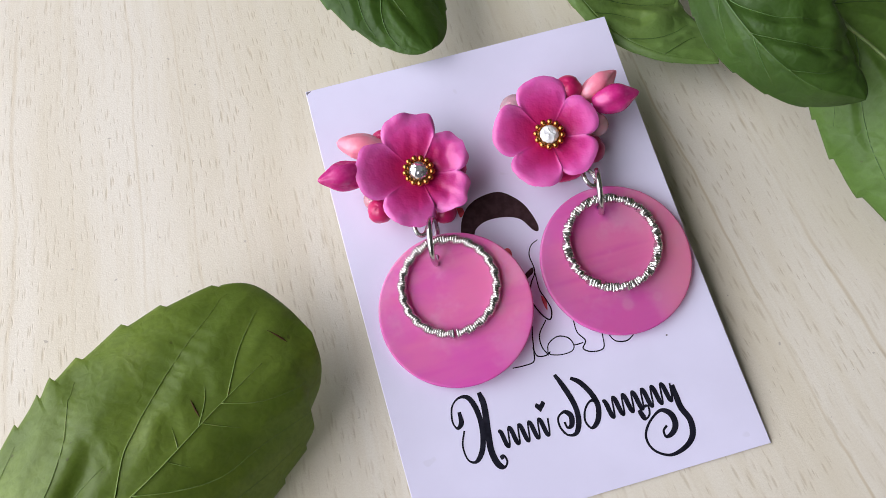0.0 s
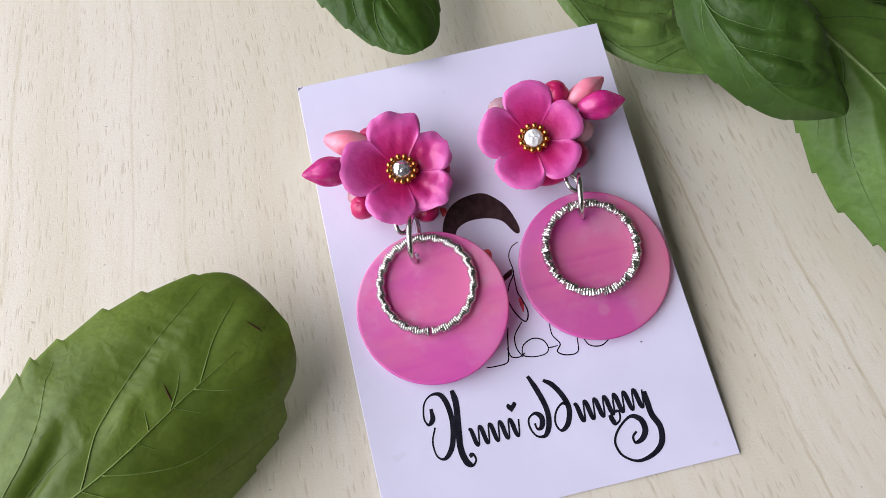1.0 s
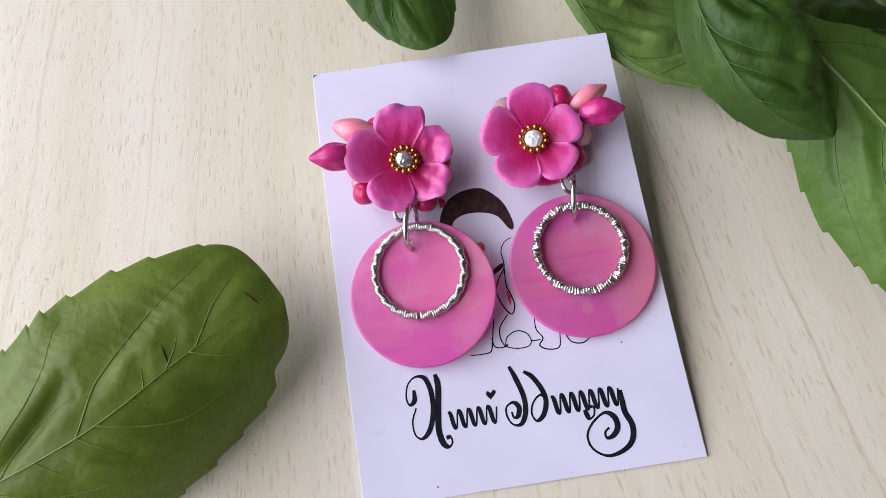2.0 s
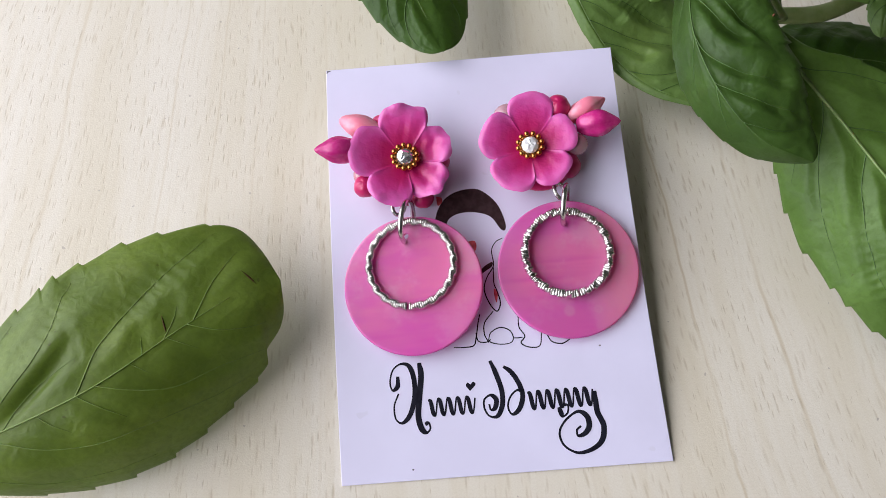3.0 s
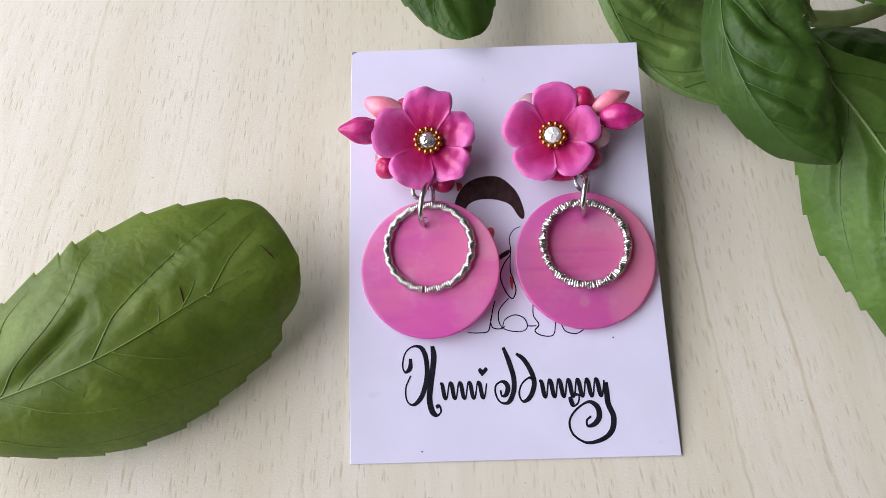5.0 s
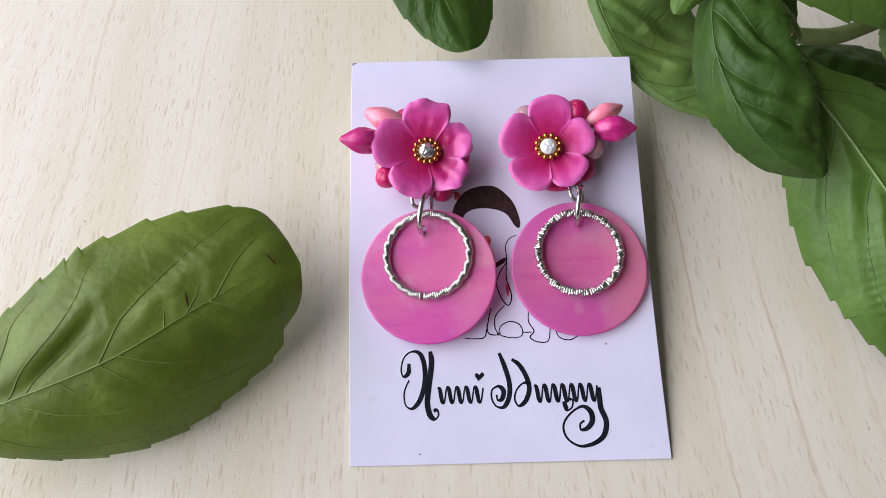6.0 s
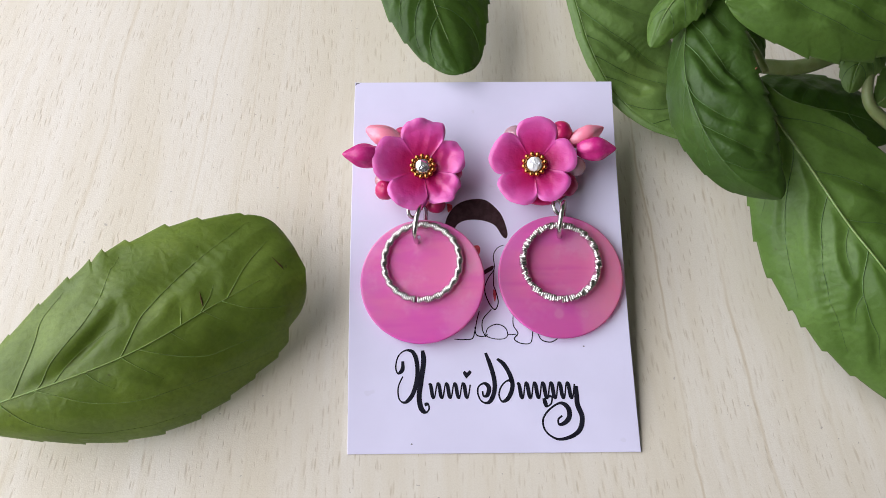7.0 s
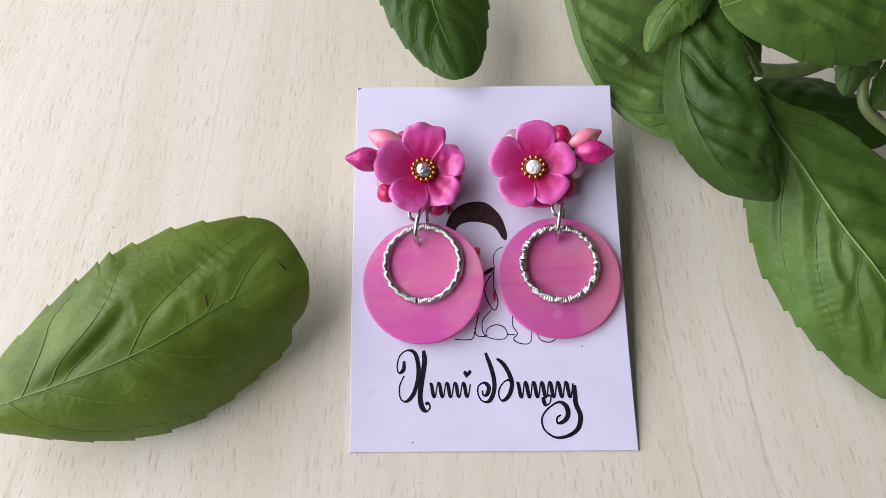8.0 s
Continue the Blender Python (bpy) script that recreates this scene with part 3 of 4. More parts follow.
pen(((1.53, -2.52), (1.53, -2.71), (1.54, -2.87), (1.61, -3.08), (1.56, -3.3), (1.39, -3.43), (1.15, -3.47), (0.95, -3.34), (0.9, -3.14), (1.01, -2.96), (1.22, -2.83), (1.36, -2.91), (1.38, -3.07), (1.3, -3.18), (1.19, -3.21), (1.18, -3.12), (1.25, -3.06)), 0.035, 0.095, 120)
# a plain brown arch, small coral patches and thin plain lines below it
patch(((-0.86, 0.54), (-0.78, 0.79), (-0.62, 1.0), (-0.37, 1.11), (-0.07, 1.11), (0.15, 0.94), (0.28, 0.74), (0.36, 0.45), (0.34, 0.32), (0.26, 0.36), (0.12, 0.58), (-0.12, 0.68), (-0.4, 0.69), (-0.6, 0.6), (-0.7, 0.42)), BROWN, n=90)
patch(((-0.12, -0.34), (-0.04, -0.28), (0.07, -0.23), (0.06, -0.31), (-0.05, -0.38), (-0.13, -0.43)), BROWN)
for ring_points in (((-0.8, 1.03), (-0.71, 1.0), (-0.7, 0.92), (-0.78, 0.86)), ((-0.34, 0.16), (-0.2, 0.17), (-0.17, 0.06), (-0.23, -0.05), (-0.3, 0.03)), ((0.06, -0.69), (0.12, -0.76), (0.09, -0.94), (0.06, -0.83))):
    patch(ring_points, REDDISH, n=30)
stroke(((0.28, 0.18), (0.16, 0.12), (0.08, -0.03), (0.09, -0.29), (-0.03, -0.48), (-0.1, -0.68), (-0.06, -0.88), (0.03, -1.05), (0.1, -1.08), (0.15, -0.94), (0.11, -0.74), (0.07, -0.59), (0.09, -0.23)), (0.014, 0.019, 0.022, 0.016), n=80)
stroke(((0.02, -1.08), (-0.14, -1.27), (-0.16, -1.46), (-0.1, -1.61)), (0.016, 0.020, 0.016))
stroke(((-0.1, -1.56), (-0.05, -1.44), (0.11, -1.37), (0.26, -1.43), (0.31, -1.56), (0.25, -1.64), (0.09, -1.65), (-0.06, -1.61), (-0.1, -1.56)), (0.016, 0.020, 0.016, 0.020))
stroke(((0.31, -1.56), (0.38, -1.565), (0.46, -1.56)), (0.016, 0.019, 0.016))
stroke(((0.42, -1.2), (0.42, -1.39), (0.5, -1.54), (0.43, -1.65), (0.55, -1.73), (0.73, -1.72), (0.78, -1.5)), (0.016, 0.021, 0.016))
stroke(((0.85, -1.49), (0.93, -1.66), (1.09, -1.71), (1.21, -1.66), (1.28, -1.59)), (0.016, 0.021, 0.014))
stroke(((-0.68, -1.65), (-0.51, -1.66), (-0.35, -1.64), (-0.3, -1.5), (-0.25, -1.26), (-0.21, -1.12)), (0.017, 0.021, 0.017))
stroke(((-0.3, -1.43), (-0.27, -1.57), (-0.15, -1.6), (-0.06, -1.56)), (0.016, 0.020, 0.016))
for x, y in ((-1.46, -3.55), (1.71, -1.79)):
    patch([(x + 0.018 * math.cos(k * math.tau / 6), y + 0.014 * math.sin(k * math.tau / 6)) for k in range(6)], SMUDGE, "speck", 18)
patch(((-2.64, 3.65), (-2.64, 3.59), (-2.61, 3.62), (-2.585, 3.63), (-2.555, 3.65)), SMUDGE, "worn_corner", 20)


# ---- the earrings ----
def corolla(petals, seed, step):
    """The petals of one flower, pressed from one piece: each fills its sector of a shallow bowl and ends in a rounded, softly waved rim; step: how far one flank lies over the next petal."""
    around = sorted(petals, key=lambda p: p[0])
    count = len(around)
    meshes = []
    for i, (angle, length, rise, cup, ruffle) in enumerate(around):
        sides = []
        for j, turn in ((i - 1, -360 if i == 0 else 0), ((i + 1) % count, 360 if i == count - 1 else 0)):
            other = around[j]
            sides.append(((angle + other[0] + turn) / 2, 0.745 * (length + other[1]) / 2, (rise + other[2]) / 2))
        bm = bmesh.new()
        uv = bm.loops.layers.uv.new("uv")
        nu, nv = 26, 30
        rows, where = [], {}
        for k in range(nu + 1):
            u = k / nu
            row = []
            for n in range(nv + 1):
                v = 2 * n / nv - 1
                edge, low, side_rise = sides[0 if v < 0 else 1]
                w = abs(v)
                a = radians(angle + (edge - angle) * w)
                reach = length - (length - low) * (0.25 * w ** 2 + 0.75 * w ** 5)
                flat_end = 0.055 * ruffle * noise.noise(Vector((math.cos(a) * 3, math.sin(a) * 3, seed))) + 0.012 * noise.noise(Vector((math.cos(a) * 11, math.sin(a) * 11, seed + 3.0)))
                reach *= 1 + flat_end * (1 - w ** 4)
                r = 0.05 + (reach - 0.05) * u
                x, y = r * math.cos(a), r * math.sin(a)
                z = (rise + (side_rise - rise) * w * w) * u ** 1.25
                z -= (0.028 + cup) * u * math.exp(-((1 - w) / 0.3) ** 2)
                z += step * v * abs(v) ** 3 * min(1.0, 1.6 * u * u)
                z -= 0.045 * max(0.0, (u - 0.86) / 0.14) ** 2
                z += (0.02 + 0.05 * ruffle) * u * u * noise.noise(Vector((x * 2.2, y * 2.2, seed * 1.3))) + 0.014 * ruffle * u * noise.noise(Vector((x * 7, y * 7, seed * 2.1)))
                vert = bm.verts.new((x, y, z))
                where[vert] = (u, n / nv)
                row.append(vert)
            rows.append(row)
        for a, b in zip(rows, rows[1:]):
            for k in range(nv):
                f = bm.faces.new((a[k], b[k], b[k + 1], a[k + 1]))
                for loop in f.loops:
                    loop[uv].uv = where[loop.vert]
        meshes.append(bm)
    return meshes


def placed(bm, m):
    bmesh.ops.transform(bm, matrix=m, verts=bm.verts)
    return bm


def lathe(profile, sides=24, groove=0.0, lobes=3, twist=0.0):
    """A turned body along +x: (x, radius) pairs, with soft furrows winding round it."""
    bm = bmesh.new()
    line = spline([(x, r, 0) for x, r in profile], 28)
    rings = []
    for p in line:
        ring = []
        for k in range(sides):
            a = k * math.tau / sides
            r = max(0.002, p.y) * (1 - groove * max(0, math.cos(lobes * a + twist * p.x)) ** 6)
            ring.append(bm.verts.new((p.x, r * math.cos(a), r * math.sin(a))))
        rings.append(ring)
    for a, b in zip(rings, rings[1:]):
        for k in range(sides):
            bm.faces.new((a[k], a[(k + 1) % sides], b[(k + 1) % sides], b[k]))
    bm.faces.new(rings[0][::-1])
    bm.faces.new(rings[-1])
    bmesh.ops.recalc_face_normals(bm, faces=bm.faces)
    return bm


def aim(a, b, spin=0):
    """Carries +x from a towards b."""
    a, b = Vector(a), Vector(b)
    return Matrix.Translation(a) @ (b - a).to_track_quat("X", "Z").to_matrix().to_4x4() @ Matrix.Rotation(radians(spin), 4, "X")


def bud(name, root, tip, radius, mat, parent, label, groove=0.28, blunt=0.4):
    span = (Vector(tip) - Vector(root)).length
    prof = [(0, radius * 0.5), (span * 0.15, radius * 0.8), (span * 0.4, radius), (span * 0.62, radius * 0.93), (span * 0.82, radius * (0.4 + 0.3 * blunt)), (span * 0.95, radius * (0.1 + 0.3 * blunt)), (span, 0.004)]
    return part(name, placed(lathe(prof, 24, groove, 3, 2.2 / span), aim(root, tip, 40)), mat, parent, label)


def ball(center, radius, mat, parent, name, label="", groove=0.0):
    bm = bmesh.new()
    bmesh.ops.create_uvsphere(bm, u_segments=20, v_segments=12, radius=radius)
    for v in bm.verts:
        a = math.atan2(v.co.y, v.co.x)
        v.co *= 1 - groove * max(0, math.sin(2.5 * a + 9 * v.co.z)) ** 4
        v.co += Vector(center)
    return part(name, bm, mat, parent, label)


def ring(center, radius, wire, turn, mat, parent, name, label="", stretch=1.0, n=64, sides=10):
    bm = bmesh.new()
    rows = []
    for i in range(n):
        a = i * math.tau / n
        mid, out = Vector((radius * math.cos(a), radius * stretch * math.sin(a), 0)), Vector((math.cos(a), math.sin(a), 0))
        rows.append([bm.verts.new(mid + wire * (out * math.cos(b) + Vector((0, 0, 1)) * math.sin(b))) for b in (k * math.tau / sides for k in range(sides))])
    for i in range(n):
        a, b = rows[i], rows[(i + 1) % n]
        for k in range(sides):
            bm.faces.new((a[k], b[k], b[(k + 1) % sides], a[(k + 1) % sides]))
    return part(name, placed(bm, Matrix.Translation(center) @ turn), mat, parent, label)


def hoop(center, radius, wire, turn, parent, label, turns, ribs, rib_depth, square, gap, start, uneven, aspect):
    """A hoop of profiled wire: a section between oval and square that twists along the hoop, cut by fine ribs, with a small gap; uneven: how far stretches of ribs are turned and cut out of step."""
    bm = bmesh.new()
    rng = random.Random(ribs)
    n, sides = ribs * 6, 20
    cuts = [rng.uniform(1 - uneven, 1 + 0.4 * uneven) for _ in range(ribs + 1)]
    spins = [rng.uniform(-1, 1) * uneven for _ in range(ribs // 3 + 2)]
    rows = []
    for i in range(n + 1):
        s = i / n
        a = radians(start) + (math.tau - gap) * s
        mid, out = Vector((radius * math.cos(a), radius * math.sin(a), 0)), Vector((math.cos(a), math.sin(a), 0))
        rib = i // 6
        deep = abs((i % 6) / 3 - 1)
        cut = 1 - rib_depth * cuts[rib] * deep ** 2
        row = []
        for k in range(sides):
            b = k * math.tau / sides
            q = b - turns * math.tau * s - spins[rib // 3]
            flat = min(1.0 / max(abs(math.cos(q)), 1e-6), aspect / max(abs(math.sin(q)), 1e-6), 0.75 + 0.47 * aspect)
            oval = 1.0 / math.hypot(math.cos(q), math.sin(q) / aspect)
            r = wire * cut * ((1 - square) * oval + square * flat)
            row.append(bm.verts.new(mid + r * (out * math.cos(b) + Vector((0, 0, 1)) * math.sin(b))))
        rows.append(row)
    for a, b in zip(rows, rows[1:]):
        for k in range(sides):
            bm.faces.new((a[k], b[k], b[(k + 1) % sides], a[(k + 1) % sides]))
    bm.faces.new(rows[0])
    bm.faces.new(rows[-1][::-1])
    return part("hoop", placed(bm, Matrix.Translation(center) @ turn), SILVER, parent, label, smooth=False)


def pierced_disc(radius, thick, hole_y, hole_r, edge=0.03):
    """A round plate with rounded rims and a small hole, round the origin."""
    bm = bmesh.new()
    n, h = 96, 24
    arc = [(edge * (1 - math.sin(a)), edge * (1 - math.cos(a))) for a in (k * math.pi / 8 for k in range(5))]
    levels = [(radius - edge - 0.03, 0.0)] + [(radius - d, z) for d, z in arc] + [(radius - d, thick - z) for d, z in arc[::-1]] + [(radius - edge - 0.03, thick)]
    rims = [[bm.verts.new((r * math.cos(k * math.tau / n), r * math.sin(k * math.tau / n), z)) for k in range(n)] for r, z in levels]
    holes = [[bm.verts.new((hole_r * math.cos(k * math.tau / h), hole_y + hole_r * math.sin(k * math.tau / h), z)) for k in range(h)] for z in (0, thick)]
    for a, b in zip(rims, rims[1:]):
        for k in range(n):
            bm.faces.new((a[k], a[(k + 1) % n], b[(k + 1) % n], b[k]))
    for k in range(h):
        bm.faces.new((holes[0][k], holes[1][k], holes[1][(k + 1) % h], holes[0][(k + 1) % h]))
    for rim, hole in ((rims[0], holes[0]), (rims[-1], holes[1])):
        edges = [bm.edges.get((loop[k], loop[(k + 1) % len(loop)])) or bm.edges.new((loop[k], loop[(k + 1) % len(loop)])) for loop in (rim, hole) for k in range(len(loop))]
        for face in bmesh.ops.triangle_fill(bm, edges=edges, use_beauty=True)["geom"]:
            if isinstance(face, bmesh.types.BMFace):
                face.material_index = 1
    bmesh.ops.recalc_face_normals(bm, faces=bm.faces)
    return bm


def gem(radius, height, seed):
    """A flat-backed stone: a girdle, three crowns of small facets and a table."""
    bm = bmesh.new()
    rng = random.Random(seed)
    layers = []
    for r, z, off in ((radius, 0, 0), (radius, height * 0.25, 0), (radius * 0.86, height * 0.58, 0.5), (radius * 0.62, height * 0.84, 0), (radius * 0.36, height, 0.5)):
        layers.append([bm.verts.new((r * math.cos((k + off) * math.tau / 12), r * math.sin((k + off) * math.tau / 12), z + 0.012 * rng.uniform(-1, 1))) for k in range(12)])
    for low, high, odd in zip(layers, layers[1:], (-1, 0, 1, 0)):
        for k in range(12):
            j = (k + 1) % 12
            if odd < 0:
                bm.faces.new((low[k], low[j], high[j], high[k]))
            elif odd == 0:
                bm.faces.new((low[k], low[j], high[k]))
                bm.faces.new((low[j], high[j], high[k]))
            else:
                bm.faces.new((low[k], low[j], high[j]))
                bm.faces.new((low[k], high[j], high[k]))
    tip = bm.verts.new((0.01, -0.01, height * 1.02))
    for k in range(12):
        bm.faces.new((layers[-1][k], layers[-1][(k + 1) % 12], tip))
    bm.faces.new(layers[0][::-1])
    bmesh.ops.recalc_face_normals(bm, faces=bm.faces)
    return bm


def flower(parent, x, y, z, petals, tilt, beads, seed, stone, step):
    """A five-petalled flower head with a ring of gold beads round a crystal."""
    turn = Matrix.Translation((x, y, z)) @ Euler([radians(a) for a in tilt]).to_matrix().to_4x4()
    core = placed(lathe([(0, 0.12), (0.05, 0.34), (0.2, 0.3), (0.36, 0.2), (0.42, 0.1)], 24), turn @ Matrix.Translation((0, 0, -0.38)) @ Matrix.Rotation(radians(-90), 4, "Y"))
    head = part("flower", core, CRIMSON, parent, "pink five-petalled clay flower")
    for bm in corolla(petals, seed, step):
        ob = part("petal", placed(bm, turn @ Matrix.Translation((0, 0, -0.02))), PETAL, head)
        solid = ob.modifiers.new("thickness", "SOLIDIFY")
        solid.thickness, solid.offset, solid.use_rim = 0.0003, -1, False
    part("setting", placed(lathe([(0, 0.19), (0.04, 0.21), (0.09, 0.185), (0.1, 0.1)], 28), turn @ Matrix.Translation((0, 0, -0.03)) @ Matrix.Rotation(radians(-90), 4, "Y")), GOLD, head, "gold bead setting")
    part("crystal", placed(gem(0.15, 0.1, seed), turn @ Matrix.Translation((0, 0, 0.07))), stone, head, "clear faceted crystal", smooth=False)
    first = None
    for k in range(beads):
        a = k * math.tau / beads + 0.2
        at = turn @ Vector((0.207 * math.cos(a), 0.207 * math.sin(a), 0.085))
        if first is None:
            first = ball(at, 0.046, GOLD, head, "bead")
            home = at
        else:
            o = new("bead", first.data)
            o.location = (FRAME[0] @ at - Vector((0, 0, 0.046))) / 100
            hold(o, head)
    return head


def back(parent, x, y):
    """The post through the card and the round nut behind it, on which the card rests."""
    drop = math.sin(radians(7.8)) * (y + 3.7)
    part("post", placed(lathe([(-drop, 0.045), (-drop * 0.5, 0.045), (0.05, 0.045)], 12), Matrix.Translation((x, y, 0.03)) @ Matrix.Rotation(radians(-90), 4, "Y")), SILVER, parent, "silver ear post")
    part("ear_nut", placed(lathe([(-drop + 0.02, 0.1), (-drop + 0.06, 0.3), (-0.3, 0.3), (-0.04, 0.12)], 20), Matrix.Translation((x, y, 0.03)) @ Matrix.Rotation(radians(-90), 4, "Y")), SILVER, parent, "silver ear nut")


def earring_one():
    e = thing("earring", -1.3, 0.3, CARD_Z, "pink flower earring with marbled disc and twisted hoop on card", "earring", "pair of earrings")
    flower(e, -1.27, 1.53, 0.66, ((86, 0.95, 0.2, 0.02, 1.6), (20, 0.82, 0.17, 0.03, 2.7), (-47, 0.83, 0.16, 0.03, 2.4), (-114, 0.89, 0.16, 0.02, 1.2), (167, 0.96, 0.18, 0.03, 0.4)), (4, 4, 0), 13, 3, GEM_GREY, 0.0)
    bud("bud", (-1.98, 1.79, 0.55), (-2.78, 1.72, 0.86), 0.235, MAGENTA, e, "magenta clay bud")
    bud("bud", (-1.62, 2.02, 0.6), (-2.36, 2.33, 0.7), 0.215, CORAL, e, "coral clay bud", 0.14, 0.8)
    ball((-1.66, 2.24, 0.52), 0.19, CRIMSON, e, "berry", "crimson clay berry", 0.07)
    ball((-1.98, 1.14, 0.5), 0.2, CRIMSON, e, "berry", "crimson clay berry", 0.07)
    ball((-1.02, 0.92, 0.34), 0.19, CRIMSON, e, "berry", "crimson clay berry", 0.07)
    ball((-0.68, 1.5, 0.5), 0.17, CRIMSON, e, "berry", "crimson clay berry", 0.07)
    ball((-2.02, 1.38, 0.4), 0.17, PEARL, e, "pearl", "small pale pink pearl")
    part("backing", placed(lathe([(0, 0.5), (0.03, 0.62), (0.2, 0.62), (0.26, 0.4)], 32), Matrix.Translation((-1.35, 1.5, CARD_Z)) @ Matrix.Rotation(radians(-90), 4, "Y")), CRIMSON, e, "round clay backing")
    back(e, -1.3, 1.5)
    lean = Euler((radians(6), radians(-7.5), 0)).to_matrix().to_4x4()
    part("pendant_disc", placed(pierced_disc(1.165, 0.1, 0.84, 0.048), Matrix.Translation((-1.27, -0.6, 0.25)) @ lean @ Matrix.Rotation(radians(3.5), 4, "Z")), DISC_ONE, e, "marbled pink acetate disc")
    hoop((-1.285, -0.27, 0.44), 0.71, 0.081, lean, e, "silver hoop of twisted ribbed wire", 11, 120, 0.2, 0.2, 0.05, -97, 0.04, 0.77)
    ring((-1.31, 0.46, 0.48), 0.35, 0.045, Euler((radians(20), radians(78), radians(8))).to_matrix().to_4x4(), SILVER, e, "jump_ring", "silver jump ring")
    ring((-1.44, 0.76, 0.42), 0.11, 0.036, Euler((radians(10), radians(30), radians(-10))).to_matrix().to_4x4(), SILVER, e, "jump_ring", "silver jump ring", 1.3)
    return e


def earring_two():
    e = thing("earring", 1.3, 0.3, CARD_Z, "pink flower earring with pearl, marbled disc and ribbed hoop", "earring", "pair of earrings")
    flower(e, 0.87, 1.63, 0.54, ((80, 0.95, 0.17, 0.02, 0.4), (18, 0.83, 0.16, 0.02, 0.5), (-50, 0.81, 0.14, 0.02, 0.7), (-124, 0.87, 0.14, 0.02, 0.5), (157, 0.88, 0.16, 0.03, 0.6)), (5, -3, 0), 12, 9, GEM, 0.01)
    bud("bud", (1.72, 1.99, 0.5), (2.44, 1.92, 0.68), 0.235, MAGENTA, e, "magenta clay bud")
    bud("bud", (1.6, 2.12, 0.5), (2.25, 2.42, 0.58), 0.2, CORAL, e, "coral clay bud")
    ball((1.42, 2.34, 0.5), 0.23, CRIMSON, e, "berry", "crimson clay berry", 0.07)
    ball((1.5, 1.34, 0.28), 0.24, CRIMSON, e, "berry", "crimson clay berry", 0.07)
    ball((1.69, 1.66, 0.42), 0.19, PEARL, e, "pearl", "small pale pink pearl")
    ball((0.55, 2.33, 0.28), 0.25, PEARL, e, "pearl", "small pale pink pearl")
    part("backing", placed(lathe([(0, 0.5), (0.03, 0.62), (0.16, 0.62), (0.2, 0.4)], 32), Matrix.Translation((1.05, 1.6, CARD_Z)) @ Matrix.Rotation(radians(-90), 4, "Y")), CRIMSON, e, "round clay backing")
    back(e, 1.0, 1.6)
    lean = Euler((radians(3), radians(2), 0)).to_matrix().to_4x4()
    part("pendant_disc", placed(pierced_disc(1.18, 0.1, 0.85, 0.05), Matrix.Translation((1.32, -0.48, 0.15)) @ lean), DISC_TWO, e, "marbled pink acetate disc")
    hoop((1.32, -0.24, 0.34), 0.71, 0.074, lean, e, "silver hoop of ribbed wire", 7, 104, 0.28, 0.8, 0.02, -80, 0.7, 0.75)
    ring((1.37, 0.58, 0.4), 0.33, 0.045, Euler((radians(16), radians(80), radians(4))).to_matrix().to_4x4(), SILVER, e, "jump_ring", "silver jump ring")
    ring((1.31, 0.84, 0.38), 0.11, 0.036, Euler((radians(10), radians(30), radians(20))).to_matrix().to_4x4(), SILVER, e, "jump_ring", "silver jump ring", 1.3)
    return e


earring_one()
earring_two()

FRAME[0] = Matrix.Identity(4)

# ---- basil ----
LOOSE_VEINS = (
    [(0.305, 0.0), (0.348, -0.167), (0.402, -0.292), (0.462, -0.417), (0.561, -0.708), (0.629, -0.86)],
    [(0.345, 0.0), (0.379, -0.115), (0.455, -0.23), (0.545, -0.25)],
    [(0.505, 0.0), (0.583, -0.208), (0.644, -0.292), (0.742, -0.417), (0.864, -0.625), (0.924, -0.833)],
    [(0.785, 0.0), (0.833, -0.125), (0.902, -0.333), (0.939, -0.5)],
    [(0.659, 0.0), (0.682, -0.125)], [(0.712, 0.0), (0.75, -0.083), (0.773, -0.167)],
    [(0.245, 0.0), (0.29, -0.3), (0.318, -0.542), (0.341, -0.75), (0.402, -0.86)],
    [(0.3, 0.0), (0.341, 0.125), (0.402, 0.292), (0.492, 0.417), (0.606, 0.5), (0.75, 0.708), (0.833, 0.833)],
    [(0.55, 0.0), (0.614, 0.208), (0.682, 0.375), (0.788, 0.5), (0.902, 0.75)],
    [(0.77, 0.0), (0.818, 0.208), (0.879, 0.375), (0.947, 0.5)],
    [(0.21, 0.0), (0.265, 0.458), (0.35, 0.68), (0.447, 0.73), (0.568, 0.8)],
    [(0.508, 0.0), (0.538, 0.167), (0.568, 0.333)], [(0.72, 0.0), (0.74, 0.12), (0.765, 0.25)], [(0.42, 0.0), (0.44, 0.12), (0.468, 0.24)], [(0.63, 0.0), (0.652, 0.16)],
)
loose = thing("basil_leaf", -6.0, -2.0, 0, "green toothed basil leaf with brown nicks, arched on the table", "leaf", "basil leaves")
loose_blade = leaf("blade", LEAF_PALE, loose, rib=0.022, vein_mat=RIB_PALE, mid=lift((-9.56, -3.28, 0.97), (-8.35, -3.04, 1.47), (-6.19, -2.25, 1.63), (-4.76, -1.27, 1.36), (-3.92, -0.71, 1.12), (-3.38, -0.49, 0.8)),
     left=2.19, right=1.97, bend_left=(-5, 21), bend_right=(22, 92), peak=1.31, full=0.93, tip=0.28, teeth=12, tooth=0.035, puff=0.13, wave=0.03, veins=LOOSE_VEINS, fold=0.11, seed=1, swell_size=0.36, relax=0.2)


